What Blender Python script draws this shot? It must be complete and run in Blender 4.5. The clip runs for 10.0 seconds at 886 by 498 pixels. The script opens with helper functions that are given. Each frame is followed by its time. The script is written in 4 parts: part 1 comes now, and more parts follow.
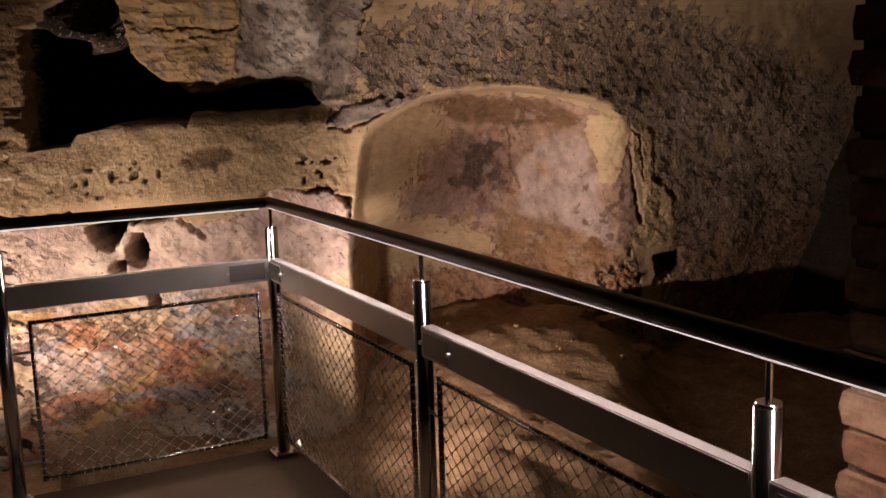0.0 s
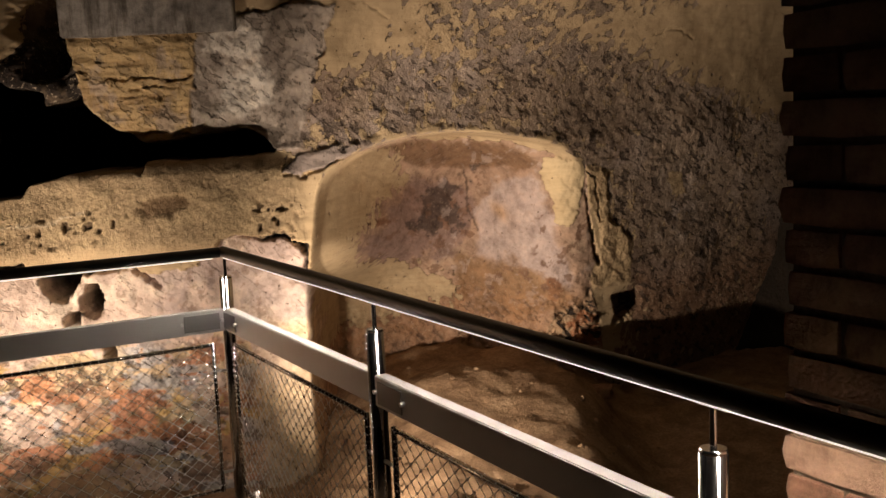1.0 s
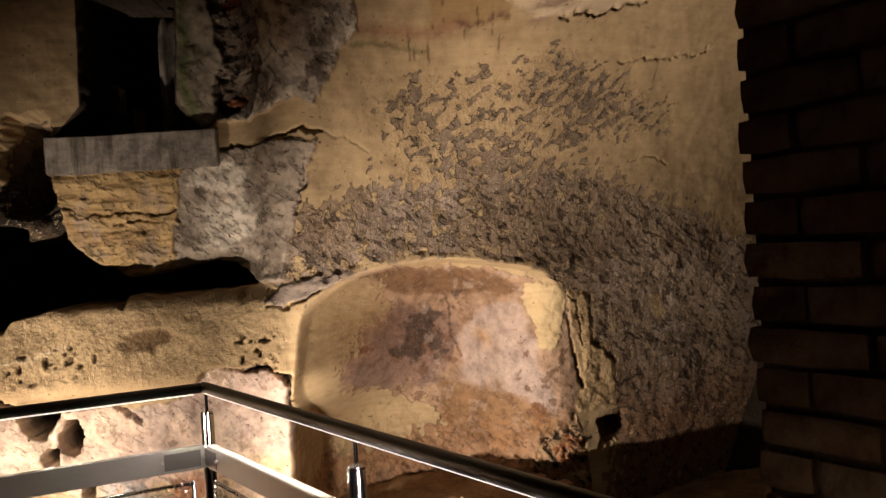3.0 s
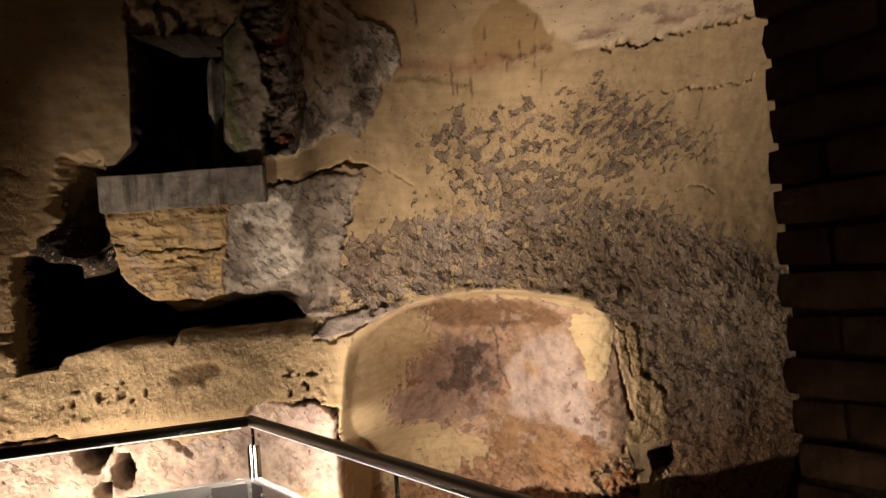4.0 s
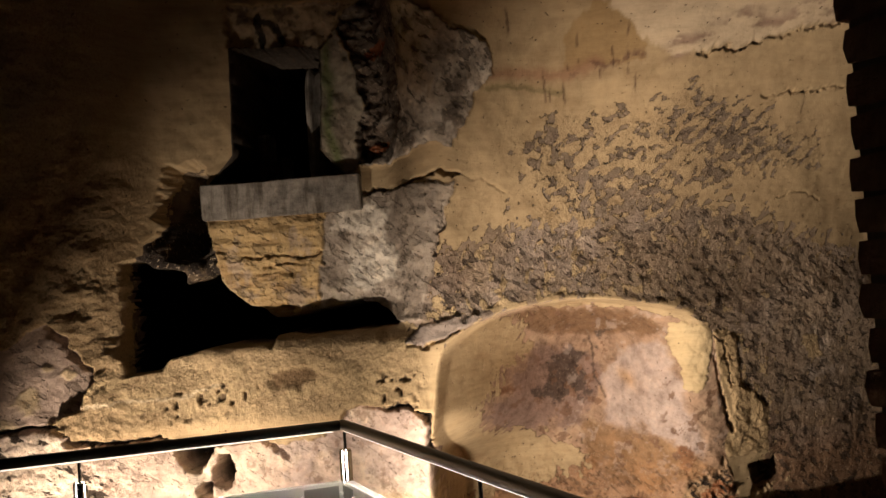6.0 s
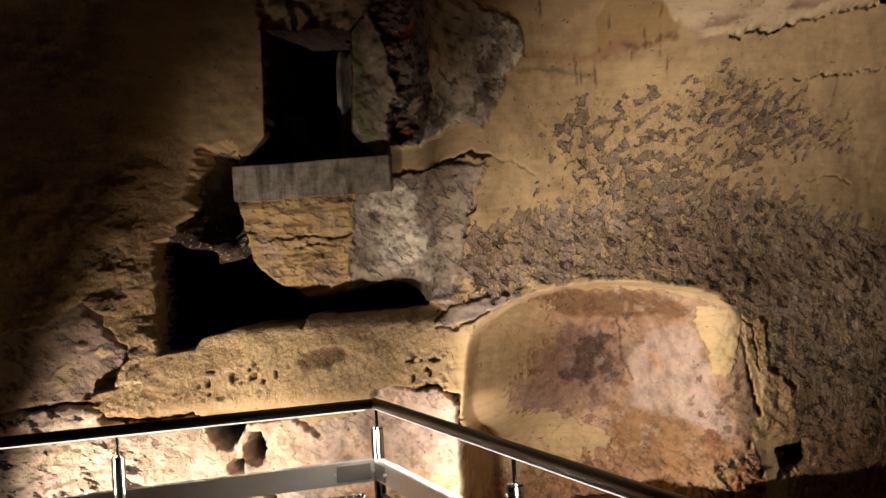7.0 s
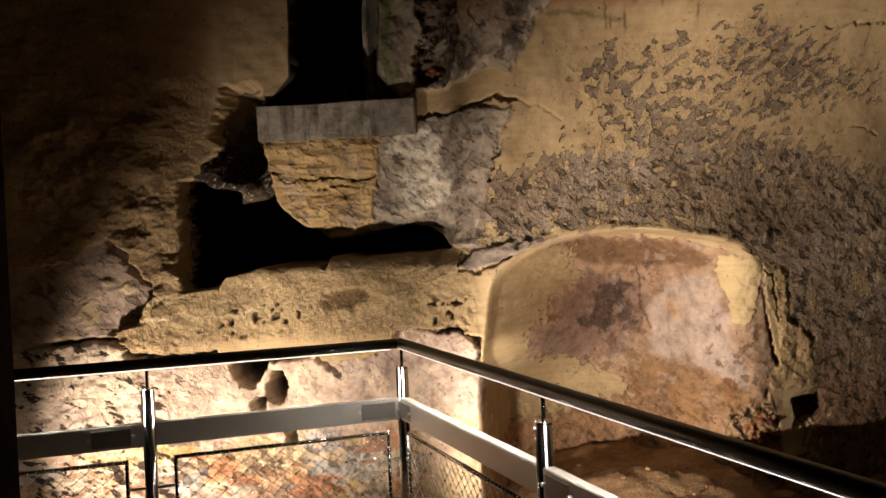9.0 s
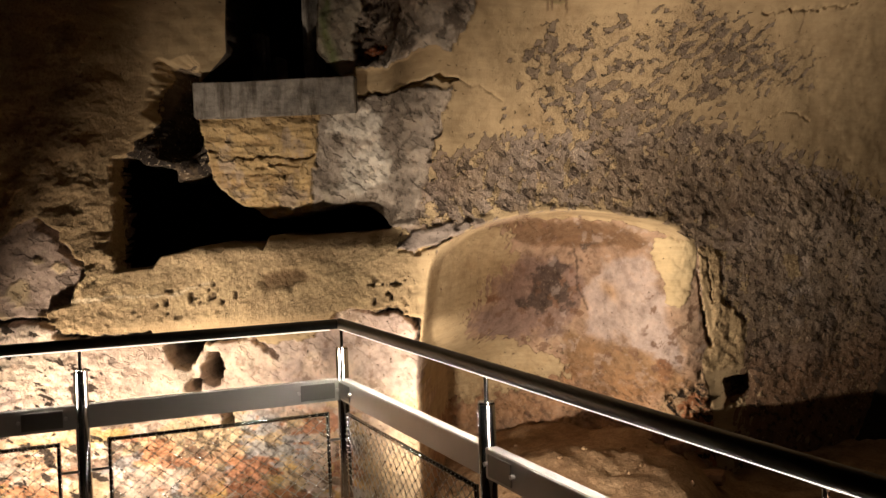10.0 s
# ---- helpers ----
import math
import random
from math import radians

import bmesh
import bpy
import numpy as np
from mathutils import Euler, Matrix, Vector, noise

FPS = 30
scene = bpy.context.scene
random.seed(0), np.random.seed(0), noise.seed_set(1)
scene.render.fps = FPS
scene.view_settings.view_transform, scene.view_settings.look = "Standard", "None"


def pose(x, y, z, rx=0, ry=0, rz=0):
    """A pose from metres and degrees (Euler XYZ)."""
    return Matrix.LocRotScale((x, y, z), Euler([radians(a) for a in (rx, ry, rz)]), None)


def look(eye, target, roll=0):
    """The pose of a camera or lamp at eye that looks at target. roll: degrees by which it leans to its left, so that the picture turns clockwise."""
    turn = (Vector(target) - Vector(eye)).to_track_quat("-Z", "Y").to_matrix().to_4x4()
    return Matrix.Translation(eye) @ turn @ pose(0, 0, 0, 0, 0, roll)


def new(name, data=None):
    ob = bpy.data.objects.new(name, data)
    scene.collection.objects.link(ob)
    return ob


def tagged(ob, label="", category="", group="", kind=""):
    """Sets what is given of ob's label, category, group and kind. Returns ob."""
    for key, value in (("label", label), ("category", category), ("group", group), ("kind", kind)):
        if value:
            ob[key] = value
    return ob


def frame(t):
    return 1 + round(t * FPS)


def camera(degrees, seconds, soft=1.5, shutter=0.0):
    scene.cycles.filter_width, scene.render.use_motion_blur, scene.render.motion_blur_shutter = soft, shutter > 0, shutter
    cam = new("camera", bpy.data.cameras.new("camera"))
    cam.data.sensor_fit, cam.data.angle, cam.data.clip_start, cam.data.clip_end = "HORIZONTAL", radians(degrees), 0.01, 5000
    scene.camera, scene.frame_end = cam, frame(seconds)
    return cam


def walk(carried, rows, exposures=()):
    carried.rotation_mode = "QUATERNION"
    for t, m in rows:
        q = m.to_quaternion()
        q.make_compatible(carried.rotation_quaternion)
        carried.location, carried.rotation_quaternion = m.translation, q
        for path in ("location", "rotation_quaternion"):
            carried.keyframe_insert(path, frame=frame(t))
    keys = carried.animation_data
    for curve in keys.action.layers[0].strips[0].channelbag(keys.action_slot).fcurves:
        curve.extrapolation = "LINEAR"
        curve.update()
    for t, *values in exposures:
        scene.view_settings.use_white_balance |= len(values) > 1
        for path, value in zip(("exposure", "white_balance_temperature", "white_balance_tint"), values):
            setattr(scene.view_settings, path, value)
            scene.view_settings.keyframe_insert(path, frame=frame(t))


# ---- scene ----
cam = camera(47.6, 10.0)
PATH = [
    (0, (0.015, 0.404, 1.569), (-0.033, 2.377, 1.245), -1.8),
    (0.5, (0.034, 0.398, 1.585), (0.037, 2.377, 1.297), -2.4),
    (1, (0.051, 0.398, 1.592), (0.078, 2.382, 1.345), -2.6),
    (1.5, (0.054, 0.391, 1.61), (0.095, 2.381, 1.415), -2.8),
    (2, (0.057, 0.378, 1.626), (0.119, 2.373, 1.489), -2.7),
    (2.5, (0.059, 0.377, 1.63), (0.151, 2.373, 1.547), -3.1),
    (3, (0.067, 0.363, 1.639), (0.138, 2.361, 1.628), -3.6),
    (4.5, (0.125, 0.347, 1.64), (0.048, 2.344, 1.716), -4.4),
    (5, (0.14, 0.345, 1.65), (0.022, 2.339, 1.742), -4.6),
    (5.5, (0.16, 0.339, 1.638), (-0.016, 2.329, 1.726), -4.2),
    (6, (0.159, 0.329, 1.638), (-0.069, 2.314, 1.725), -3.9),
    (7.5, (0.103, 0.28, 1.624), (-0.2, 2.257, 1.658), -3.3),
    (8, (0.084, 0.275, 1.617), (-0.252, 2.247, 1.632), -3.1),
    (8.5, (0.076, 0.277, 1.61), (-0.258, 2.249, 1.6), -2.6),
    (9, (0.064, 0.28, 1.603), (-0.243, 2.256, 1.559), -2.4),
    (9.5, (0.052, 0.289, 1.599), (-0.218, 2.269, 1.536), -2.2),
    (10, (0.036, 0.302, 1.594), (-0.145, 2.292, 1.51), -1.9),
]
EXPOSURE = [(0, -1.15, 6500, 27), (0.5, -1.05, 6500, 17), (1, -0.65, 6500, 13), (2, -0.4, 6500, 11), (3, -0.32, 6500, 11), (5.5, -0.25, 6500, 10), (8, -0.3, 6500, 8), (10, -0.28, 6500, 8)]
walk(cam, [(t, look(eye, target, roll)) for t, eye, target, roll in PATH], EXPOSURE)

# ---- light ----
W = bpy.data.worlds.new("world")
W.use_nodes = True
W.node_tree.nodes["Background"].inputs[0].default_value = (0.9, 0.75, 0.6, 1)
W.node_tree.nodes["Background"].inputs[1].default_value = 0.0
scene.world = W
WARM = (1.0, 0.8, 0.63)


def spot(name, eye, target, watts, degrees, blend, radius, colour=WARM):
    d = bpy.data.lights.new(name, "SPOT")
    d.energy, d.spot_size, d.spot_blend, d.shadow_soft_size, d.color = watts, radians(degrees), blend, radius, colour
    ob = new(name, d)
    ob.matrix_world = look(eye, target)
    return ob


spot("flood_lamp_main", (-0.77, 4.78, -0.15), (1.5, 7.1, 1.36), 810, 110, 1.0, 0.025)
spot("flood_lamp_side", (-2.6, 4.5, -0.12), (-2.24, 5.95, 0.67), 530, 74, 1.0, 0.03)

# ---- materials ----


class Nodes:
    """A small helper to build a node material."""

    def __init__(self, name):
        self.m = bpy.data.materials.new(name)
        self.m.use_nodes = True
        self.t = self.m.node_tree
        self.b = self.t.nodes["Principled BSDF"]

    def add(self, kind, **values):
        n = self.t.nodes.new("ShaderNode" + kind)
        for k, v in values.items():
            n.inputs[k].default_value = v
        return n

    def wire(self, a, b):
        self.t.links.new(a, b)
        return self

    def noise(self, scale, detail=6.0, rough=0.6, coords=None, stretch=None):
        n = self.add("TexNoise", Scale=scale, Detail=detail, Roughness=rough)
        c = self.add("TexCoord").outputs["Object"] if coords is None else coords
        if stretch:
            mp = self.add("Mapping")
            mp.inputs["Scale"].default_value = stretch
            self.wire(c, mp.inputs["Vector"])
            c = mp.outputs["Vector"]
        self.wire(c, n.inputs["Vector"])
        return n.outputs["Fac"]

    def ramp(self, fac, stops):
        r = self.add("ValToRGB")
        el = r.color_ramp.elements
        while len(el) < len(stops):
            el.new(0.5)
        for e, (p, c) in zip(el, stops):
            e.position, e.color = p, (*c, 1) if len(c) == 3 else c
        self.wire(fac, r.inputs["Fac"])
        return r.outputs["Color"]

    def mix(self, fac, a, b, how="MIX"):
        n = self.t.nodes.new("ShaderNodeMix")
        n.data_type, n.blend_type = "RGBA", how
        for v, s in ((fac, n.inputs[0]), (a, n.inputs[6]), (b, n.inputs[7])):
            if hasattr(v, "links"):
                self.wire(v, s)
            else:
                s.default_value = v if not isinstance(v, tuple) else (*v, 1)
        return n.outputs[2]

    def bump(self, height, strength, distance, before=None):
        n = self.add("Bump", Strength=strength, Distance=distance)
        self.wire(height, n.inputs["Height"])
        if before:
            self.wire(before, n.inputs["Normal"])
        return n.outputs["Normal"]

    def done(self, colour=None, rough=0.7, metal=0.0, normal=None, spec=0.4):
        for v, k in ((colour, "Base Color"), (rough, "Roughness"), (metal, "Metallic"), (normal, "Normal"), (spec, "Specular IOR Level")):
            if v is None:
                continue
            if hasattr(v, "links"):
                self.wire(v, self.b.inputs[k])
            else:
                self.b.inputs[k].default_value = (*v, 1) if isinstance(v, tuple) else v
        return self.m


def ground_mineral(name, stops, scale, bump=0.02, fine=60.0, rough=0.9):
    """Earth, mortar or stone: a colour ramp over coarse noise, darker specks and two scales of relief."""
    n = Nodes(name)
    col = n.ramp(n.noise(scale, 8, 0.65), stops)
    speck = n.ramp(n.noise(fine, 4, 0.7), [(0.35, (0.62, 0.6, 0.58)), (0.6, (1.08, 1.06, 1.04))])
    col = n.mix(0.8, col, speck, "MULTIPLY")
    nr = n.bump(n.noise(fine * 1.4, 5, 0.7), 0.6, bump * 0.25)
    nr = n.bump(n.noise(scale * 3, 8, 0.65), 0.8, bump, nr)
    return n.done(col, rough, 0.0, nr, 0.15)


def wall_paint():
    """Old plaster: smooth tan skin, and a broken crust that shows wherever the skin has flaked off."""
    n = Nodes("old_plaster")

    def attr(name):
        a = n.add("Attribute")
        a.attribute_name = name
        return a

    def calc(op, a, b, c=None):
        m = n.add("Math")
        m.operation = op
        for v, k in ((a, 0), (b, 1), (c, 2)):
            if v is None:
                continue
            if hasattr(v, "links"):
                n.wire(v, m.inputs[k])
            else:
                m.inputs[k].default_value = v
        return m.outputs[0]

    def step(fac, lo, hi):
        return n.ramp(fac, [(lo, (0, 0, 0)), (hi, (1, 1, 1))])

    skin, crust, cover, coarse = attr("pigment").outputs["Color"], attr("crust").outputs["Color"], attr("cover").outputs["Fac"], attr("coarse").outputs["Fac"]
    # where the crust lies bare: a ragged threshold
    rag = calc("MULTIPLY_ADD", n.noise(14, 3, 0.45), 4.6, -2.3)
    nick = calc("MULTIPLY_ADD", n.noise(55, 4, 0.6), 1.1, -0.55)
    edge = calc("ADD", calc("ADD", cover, rag), nick)
    bare = step(calc("MULTIPLY_ADD", edge, 0.5, 0.5), 0.47, 0.53)
    # skin: soft clouds and faint trowel streaks
    cloud = n.ramp(n.noise(4, 8, 0.65), [(0.3, (0.78, 0.75, 0.72)), (0.5, (1.0, 1.0, 1.0)), (0.72, (1.12, 1.11, 1.08))])
    trowel = n.ramp(n.noise(7, 6, 0.7, stretch=(0.5, 0.5, 4.5)), [(0.32, (0.84, 0.82, 0.8)), (0.6, (1.06, 1.06, 1.05))])
    skin = n.mix(0.8, n.mix(0.9, skin, cloud, "MULTIPLY"), trowel, "MULTIPLY")
    sand = n.ramp(n.noise(75, 5, 0.75), [(0.34, (0.5, 0.45, 0.4)), (0.5, (1.0, 1.0, 1.0)), (0.7, (1.22, 1.2, 1.16))])
    skin = n.mix(coarse, skin, sand, "MULTIPLY")
    # crust: blotches, pale crumbs, chips leaning right with their shadows painted dark
    blot = n.ramp(n.noise(8, 9, 0.72), [(0.3, (0.55, 0.52, 0.5)), (0.5, (1.0, 1.0, 1.0)), (0.72, (1.38, 1.34, 1.28))])
    crust = n.mix(0.95, crust, blot, "MULTIPLY")
    crumb = step(n.noise(44, 3, 0.6), 0.61, 0.65)
    crust = n.mix(calc("MULTIPLY", crumb, calc("MULTIPLY_ADD", coarse, 1.1, 0.1)), crust, n.mix(0.5, (0.6, 0.52, 0.42), skin))
    mp = n.add("Mapping")
    mp.inputs["Rotation"].default_value = (0, radians(-38), 0)
    n.wire(n.add("TexCoord").outputs["Object"], mp.inputs["Vector"])
    chip = step(n.noise(10, 4, 0.6, mp.outputs["Vector"], (0.9, 0.9, 2.2)), 0.565, 0.595)
    chip = calc("MULTIPLY", calc("MULTIPLY", chip, bare), calc("MULTIPLY_ADD", coarse, 1.6, 0.0))
    crust = n.mix(calc("MULTIPLY", chip, 0.8), crust, (0.06, 0.045, 0.035))
    # pinholes: dark colour stands in for the shade in them
    pin = calc("MULTIPLY", step(n.noise(40, 2, 0.5), 0.7, 0.74), 0.8)
    col = n.mix(pin, n.mix(bare, skin, crust), (0.1, 0.07, 0.05))
    # relief: skin stands proud of the crust; crust is lumpy
    lump = calc("MULTIPLY", n.noise(34, 7, 0.68), calc("MULTIPLY_ADD", coarse, 1.0, 0.1))
    nr = n.bump(n.noise(140, 4, 0.7), 0.7, 0.003)
    nr = n.bump(lump, 1.0, 0.03, nr)
    nr = n.bump(calc("MULTIPLY_ADD", chip, -1.0, calc("MULTIPLY", pin, -0.5)), 1.0, 0.02, nr)
    nr = n.bump(calc("MULTIPLY", bare, -1.0), 1.0, 0.03, nr)
    return n.done(col, 0.92, 0.0, nr, 0.12)


def steel(name, colour=(0.66, 0.64, 0.61), rough=0.33, metal=1.0):
    n = Nodes(name)
    rr = n.ramp(n.noise(25, 5, 0.65), [(0.3, (rough * 0.9,) * 3), (0.7, (rough * 1.1,) * 3)])
    return n.done(colour, rr, metal)


def glow(name, colour, strength):
    n = Nodes(name)
    n.b.inputs["Emission Color"].default_value = (*colour, 1)
    n.b.inputs["Emission Strength"].default_value = strength
    return n.done((0.8, 0.8, 0.8), 0.5)


PLASTER = wall_paint()
STEEL = steel("brushed_steel", (0.62, 0.6, 0.57), 0.34)
SATIN = steel("satin_steel", (0.45, 0.43, 0.41), 0.42, 0.7)
POLISHED = steel("polished_steel", (0.6, 0.58, 0.55), 0.14)
DARK_STEEL = steel("dull_steel", (0.2, 0.19, 0.18), 0.4)
WIRE = steel("wire_rope", (0.68, 0.66, 0.62), 0.28)
LED = glow("led_diffuser", (1.0, 0.88, 0.74), 250.0)
LED_EDGE = glow("glowing_edge", (1.0, 0.9, 0.78), 2.0)
_n = Nodes("dark_handrail")
RAIL_DARK = _n.done(_n.ramp(_n.noise(30, 5, 0.6, stretch=(1, 1, 1)), [(0.3, (0.012, 0.01, 0.009)), (0.7, (0.03, 0.024, 0.02))]), 0.38, 0.0, None, 0.4)
EARTH = ground_mineral("packed_earth", [(0.3, (0.15, 0.095, 0.055)), (0.5, (0.27, 0.18, 0.105)), (0.72, (0.4, 0.29, 0.18))], 4.0, 0.03, 55)
DECK = ground_mineral("worn_screed", [(0.3, (0.07, 0.047, 0.03)), (0.7, (0.105, 0.072, 0.046))], 3.0, 0.003, 160, 0.7)
# Near black so that the unseen enclosure and backings bounce little light.
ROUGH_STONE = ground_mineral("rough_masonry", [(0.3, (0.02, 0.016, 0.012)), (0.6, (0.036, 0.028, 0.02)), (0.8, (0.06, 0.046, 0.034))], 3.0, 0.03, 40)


def weathered_concrete():
    n = Nodes("weathered_concrete")
    col = n.ramp(n.noise(9, 8, 0.7), [(0.3, (0.13, 0.12, 0.11)), (0.5, (0.3, 0.275, 0.24)), (0.72, (0.5, 0.46, 0.4))])
    run = n.ramp(n.noise(11, 5, 0.65, stretch=(1.6, 1, 0.22)), [(0.36, (0.4, 0.37, 0.34)), (0.52, (1, 1, 1)), (0.7, (1.25, 1.22, 1.18))])
    col = n.mix(0.9, col, run, "MULTIPLY")
    nr = n.bump(n.noise(120, 5, 0.7), 0.6, 0.003)
    return n.done(col, 0.9, 0.0, n.bump(n.noise(24, 8, 0.65), 0.8, 0.008, nr), 0.15)


CONCRETE = weathered_concrete()
MORTAR = ground_mineral("lime_mortar", [(0.3, (0.13, 0.09, 0.06)), (0.7, (0.22, 0.165, 0.115))], 9.0, 0.008, 70)


def brick_paint():
    n = Nodes("fired_brick")
    info = n.add("ObjectInfo")
    tone = n.ramp(info.outputs["Random"], [(0.0, (0.2, 0.1, 0.06)), (0.5, (0.25, 0.14, 0.085)), (1.0, (0.3, 0.185, 0.12))])
    blot = n.ramp(n.noise(14, 7, 0.7), [(0.32, (0.42, 0.36, 0.32)), (0.52, (1, 1, 1)), (0.72, (1.4, 1.4, 1.35))])
    col = n.mix(0.9, tone, blot, "MULTIPLY")
    nr = n.bump(n.noise(30, 9, 0.75), 1.0, 0.02)
    return n.done(col, 0.9, 0.0, nr, 0.15)


BRICK = brick_paint()

# ---- building helpers ----


def obj(name, bm, material, parent=None, label="", smooth=False, matrix=None):
    me = bpy.data.meshes.new(name)
    bm.to_mesh(me)
    bm.free()
    me.materials.append(material)
    if smooth:
        me.shade_smooth()
    ob = new(name, me)
    if parent:
        ob.parent = parent
    if matrix:
        ob.matrix_basis = matrix
    if label:
        ob["label"] = label
    return ob


part = obj


def box(bm, lo, hi, bevel=0.0, seg=1):
    r = bmesh.ops.create_cube(bm, size=1)
    lo, hi = Vector(lo), Vector(hi)
    for v in r["verts"]:
        v.co = Vector([lo[i] + (v.co[i] + 0.5) * (hi[i] - lo[i]) for i in range(3)])
    if bevel:
        es = list({e for v in r["verts"] for e in v.link_edges})
        bmesh.ops.bevel(bm, geom=es, offset=bevel, segments=seg, affect="EDGES")
    return bm


def boxed(lo, hi, bevel=0.0, seg=1):
    return box(bmesh.new(), lo, hi, bevel, seg)


def tube(bm, a, b, r, n=12, r2=None):
    a, b = Vector(a), Vector(b)
    d = b - a
    m = Matrix.Translation((a + b) / 2) @ d.to_track_quat("Z", "Y").to_matrix().to_4x4()
    bmesh.ops.create_cone(bm, cap_ends=True, segments=n, radius1=r, radius2=r if r2 is None else r2, depth=d.length, matrix=m)
    return bm


def tubed(a, b, r, n=12, r2=None):
    return tube(bmesh.new(), a, b, r, n, r2)


def prisms(segments, n=5):
    """Many thin rods (a, b, radius) as one mesh's vertices and faces."""
    verts, faces = [], []
    for a, b, r in segments:
        a, b = Vector(a), Vector(b)
        q = (b - a).to_track_quat("Z", "Y")
        k = len(verts)
        for end in (a, b):
            for i in range(n):
                an = 2 * math.pi * i / n
                verts.append(end + q @ Vector((r * math.cos(an), r * math.sin(an), 0)))
        for i in range(n):
            faces.append((k + i, k + (i + 1) % n, k + n + (i + 1) % n, k + n + i))
        faces.append(tuple(range(k + n - 1, k - 1, -1)))
        faces.append(tuple(range(k + n, k + 2 * n)))
    return verts, faces


def part_py(name, verts, faces, material, parent=None, label=""):
    me = bpy.data.meshes.new(name)
    me.from_pydata([tuple(v) for v in verts], [], faces)
    me.materials.append(material)
    ob = new(name, me)
    if parent:
        ob.parent = parent
    if label:
        ob["label"] = label
    return ob


# ---- old wall: shape and pigment ----


def sm(a, b, v):
    t = np.clip((v - a) / (b - a), 0, 1)
    return t * t * (3 - 2 * t)


def lattice(ix, iy, seed):
    n = (ix.astype(np.int64) * 374761393 + iy.astype(np.int64) * 668265263 + seed * 1274126177) & 0x7FFFFFFF
    n = ((n ^ (n >> 13)) * 1274126177) & 0x7FFFFFFF
    return ((n ^ (n >> 16)) & 0xFFFF) / 65535.0


def value_noise(x, y, seed):
    ix, iy = np.floor(x), np.floor(y)
    fx, fy = x - ix, y - iy
    fx, fy = fx * fx * (3 - 2 * fx), fy * fy * (3 - 2 * fy)
    a, b = lattice(ix, iy, seed), lattice(ix + 1, iy, seed)
    c, d = lattice(ix, iy + 1, seed), lattice(ix + 1, iy + 1, seed)
    return (a * (1 - fx) + b * fx) * (1 - fy) + (c * (1 - fx) + d * fx) * fy


def fbm(x, y, scale, seed, octaves=5, gain=0.55):
    """Fractal noise about 0, roughly -1 to 1."""
    s, amp, tot = np.zeros_like(x), 1.0, 0.0
    for i in range(octaves):
        s += amp * (value_noise(x * scale * 2 ** i + 17.3 * i, y * scale * 2 ** i + 9.1 * i, seed + i) * 2 - 1)
        tot += amp
        amp *= gain
    return s / tot * 1.7


def line_gap(x, z, pts):
    """Distance to a broken line."""
    d = np.full(x.shape, 9.0)
    for (ax, az), (bx, bz) in zip(pts, pts[1:]):
        vx, vz = bx - ax, bz - az
        t = np.clip(((x - ax) * vx + (z - az) * vz) / (vx * vx + vz * vz + 1e-9), 0, 1)
        d = np.minimum(d, np.hypot(x - ax - t * vx, z - az - t * vz))
    return d


def inside(x, z, pts):
    """Signed distance to an outline, positive within."""
    odd = np.zeros(x.shape, bool)
    for (ax, az), (bx, bz) in zip(pts, pts[1:] + pts[:1]):
        if az != bz:
            odd ^= ((az > z) != (bz > z)) & (x < (bx - ax) * (z - az) / (bz - az) + ax)
    return np.where(odd, 1, -1) * line_gap(x, z, pts + pts[:1])


def face_line(x, z):
    """How far back the wall's general face stands."""
    left = 6.08 - 0.85 * np.logaddexp(0, (-2.1 - x) * 9) / 9 + 0.22 * sm(1.42, 1.62, z) * sm(-2.5, -2.2, x) * (1 - sm(-0.95, -0.6, x))
    left -= 0.12 * np.clip(z - 2.4, 0, 9)
    c = 0.42 + 0.33 * sm(0, 1, x)
    right = 6.15 + 0.8 * (x + 0.3) - c * np.clip(z - 1.5, 0, 9) ** 2 + 0.3 * np.clip(1.45 - z, 0, 2)
    s = sm(-0.85, -0.35, x)
    return left * (1 - s) + right * s


def recess_line(x, z):
    """How far back the hollow under the arch stands."""
    back = 8.05 - 0.35 * (1 - sm(-0.75, -0.2, x)) - 0.45 * sm(1.05, 1.5, z) ** 2
    k = sm(0.35, 1.2, x)
    return back * (1 - k) + face_line(x, z) * k


WALL_STEP = 0.0075


ARCH = [(-0.66, -1.0), (-0.67, 0.25), (-0.66, 0.53), (-0.65, 0.69), (-0.6, 0.97), (-0.575, 1.17), (-0.54, 1.3), (-0.44, 1.4), (-0.33, 1.46), (-0.13, 1.51), (0.03, 1.53), (0.23, 1.54),
        (0.46, 1.52), (0.75, 1.47), (0.93, 1.42), (1.07, 1.34), (1.17, 1.23), (1.2, 0.99), (1.23, 0.75), (1.28, 0.57), (1.22, 0.43), (1.24, 0.3), (1.3, 0.12), (1.36, -0.08), (1.4, -1.0)]
WINDOW = [(-1.73, 3.2), (-1.27, 3.17), (-1.2, 3.15), (-1.22, 2.83), (-1.24, 2.55), (-1.09, 2.37), (-1.49, 2.37), (-1.93, 2.385), (-1.77, 2.56), (-1.75, 2.87)]
LINTEL = [(-1.72, 3.46), (-1.38, 3.44), (-1.04, 3.42), (-1.06, 3.29), (-1.2, 3.16), (-1.27, 3.17), (-1.75, 3.21)]
JAMB = [(-1.2, 3.16), (-1.07, 3.28), (-1.05, 3.18), (-0.97, 2.97), (-0.96, 2.74), (-0.96, 2.5), (-1.08, 2.38), (-1.24, 2.55)]
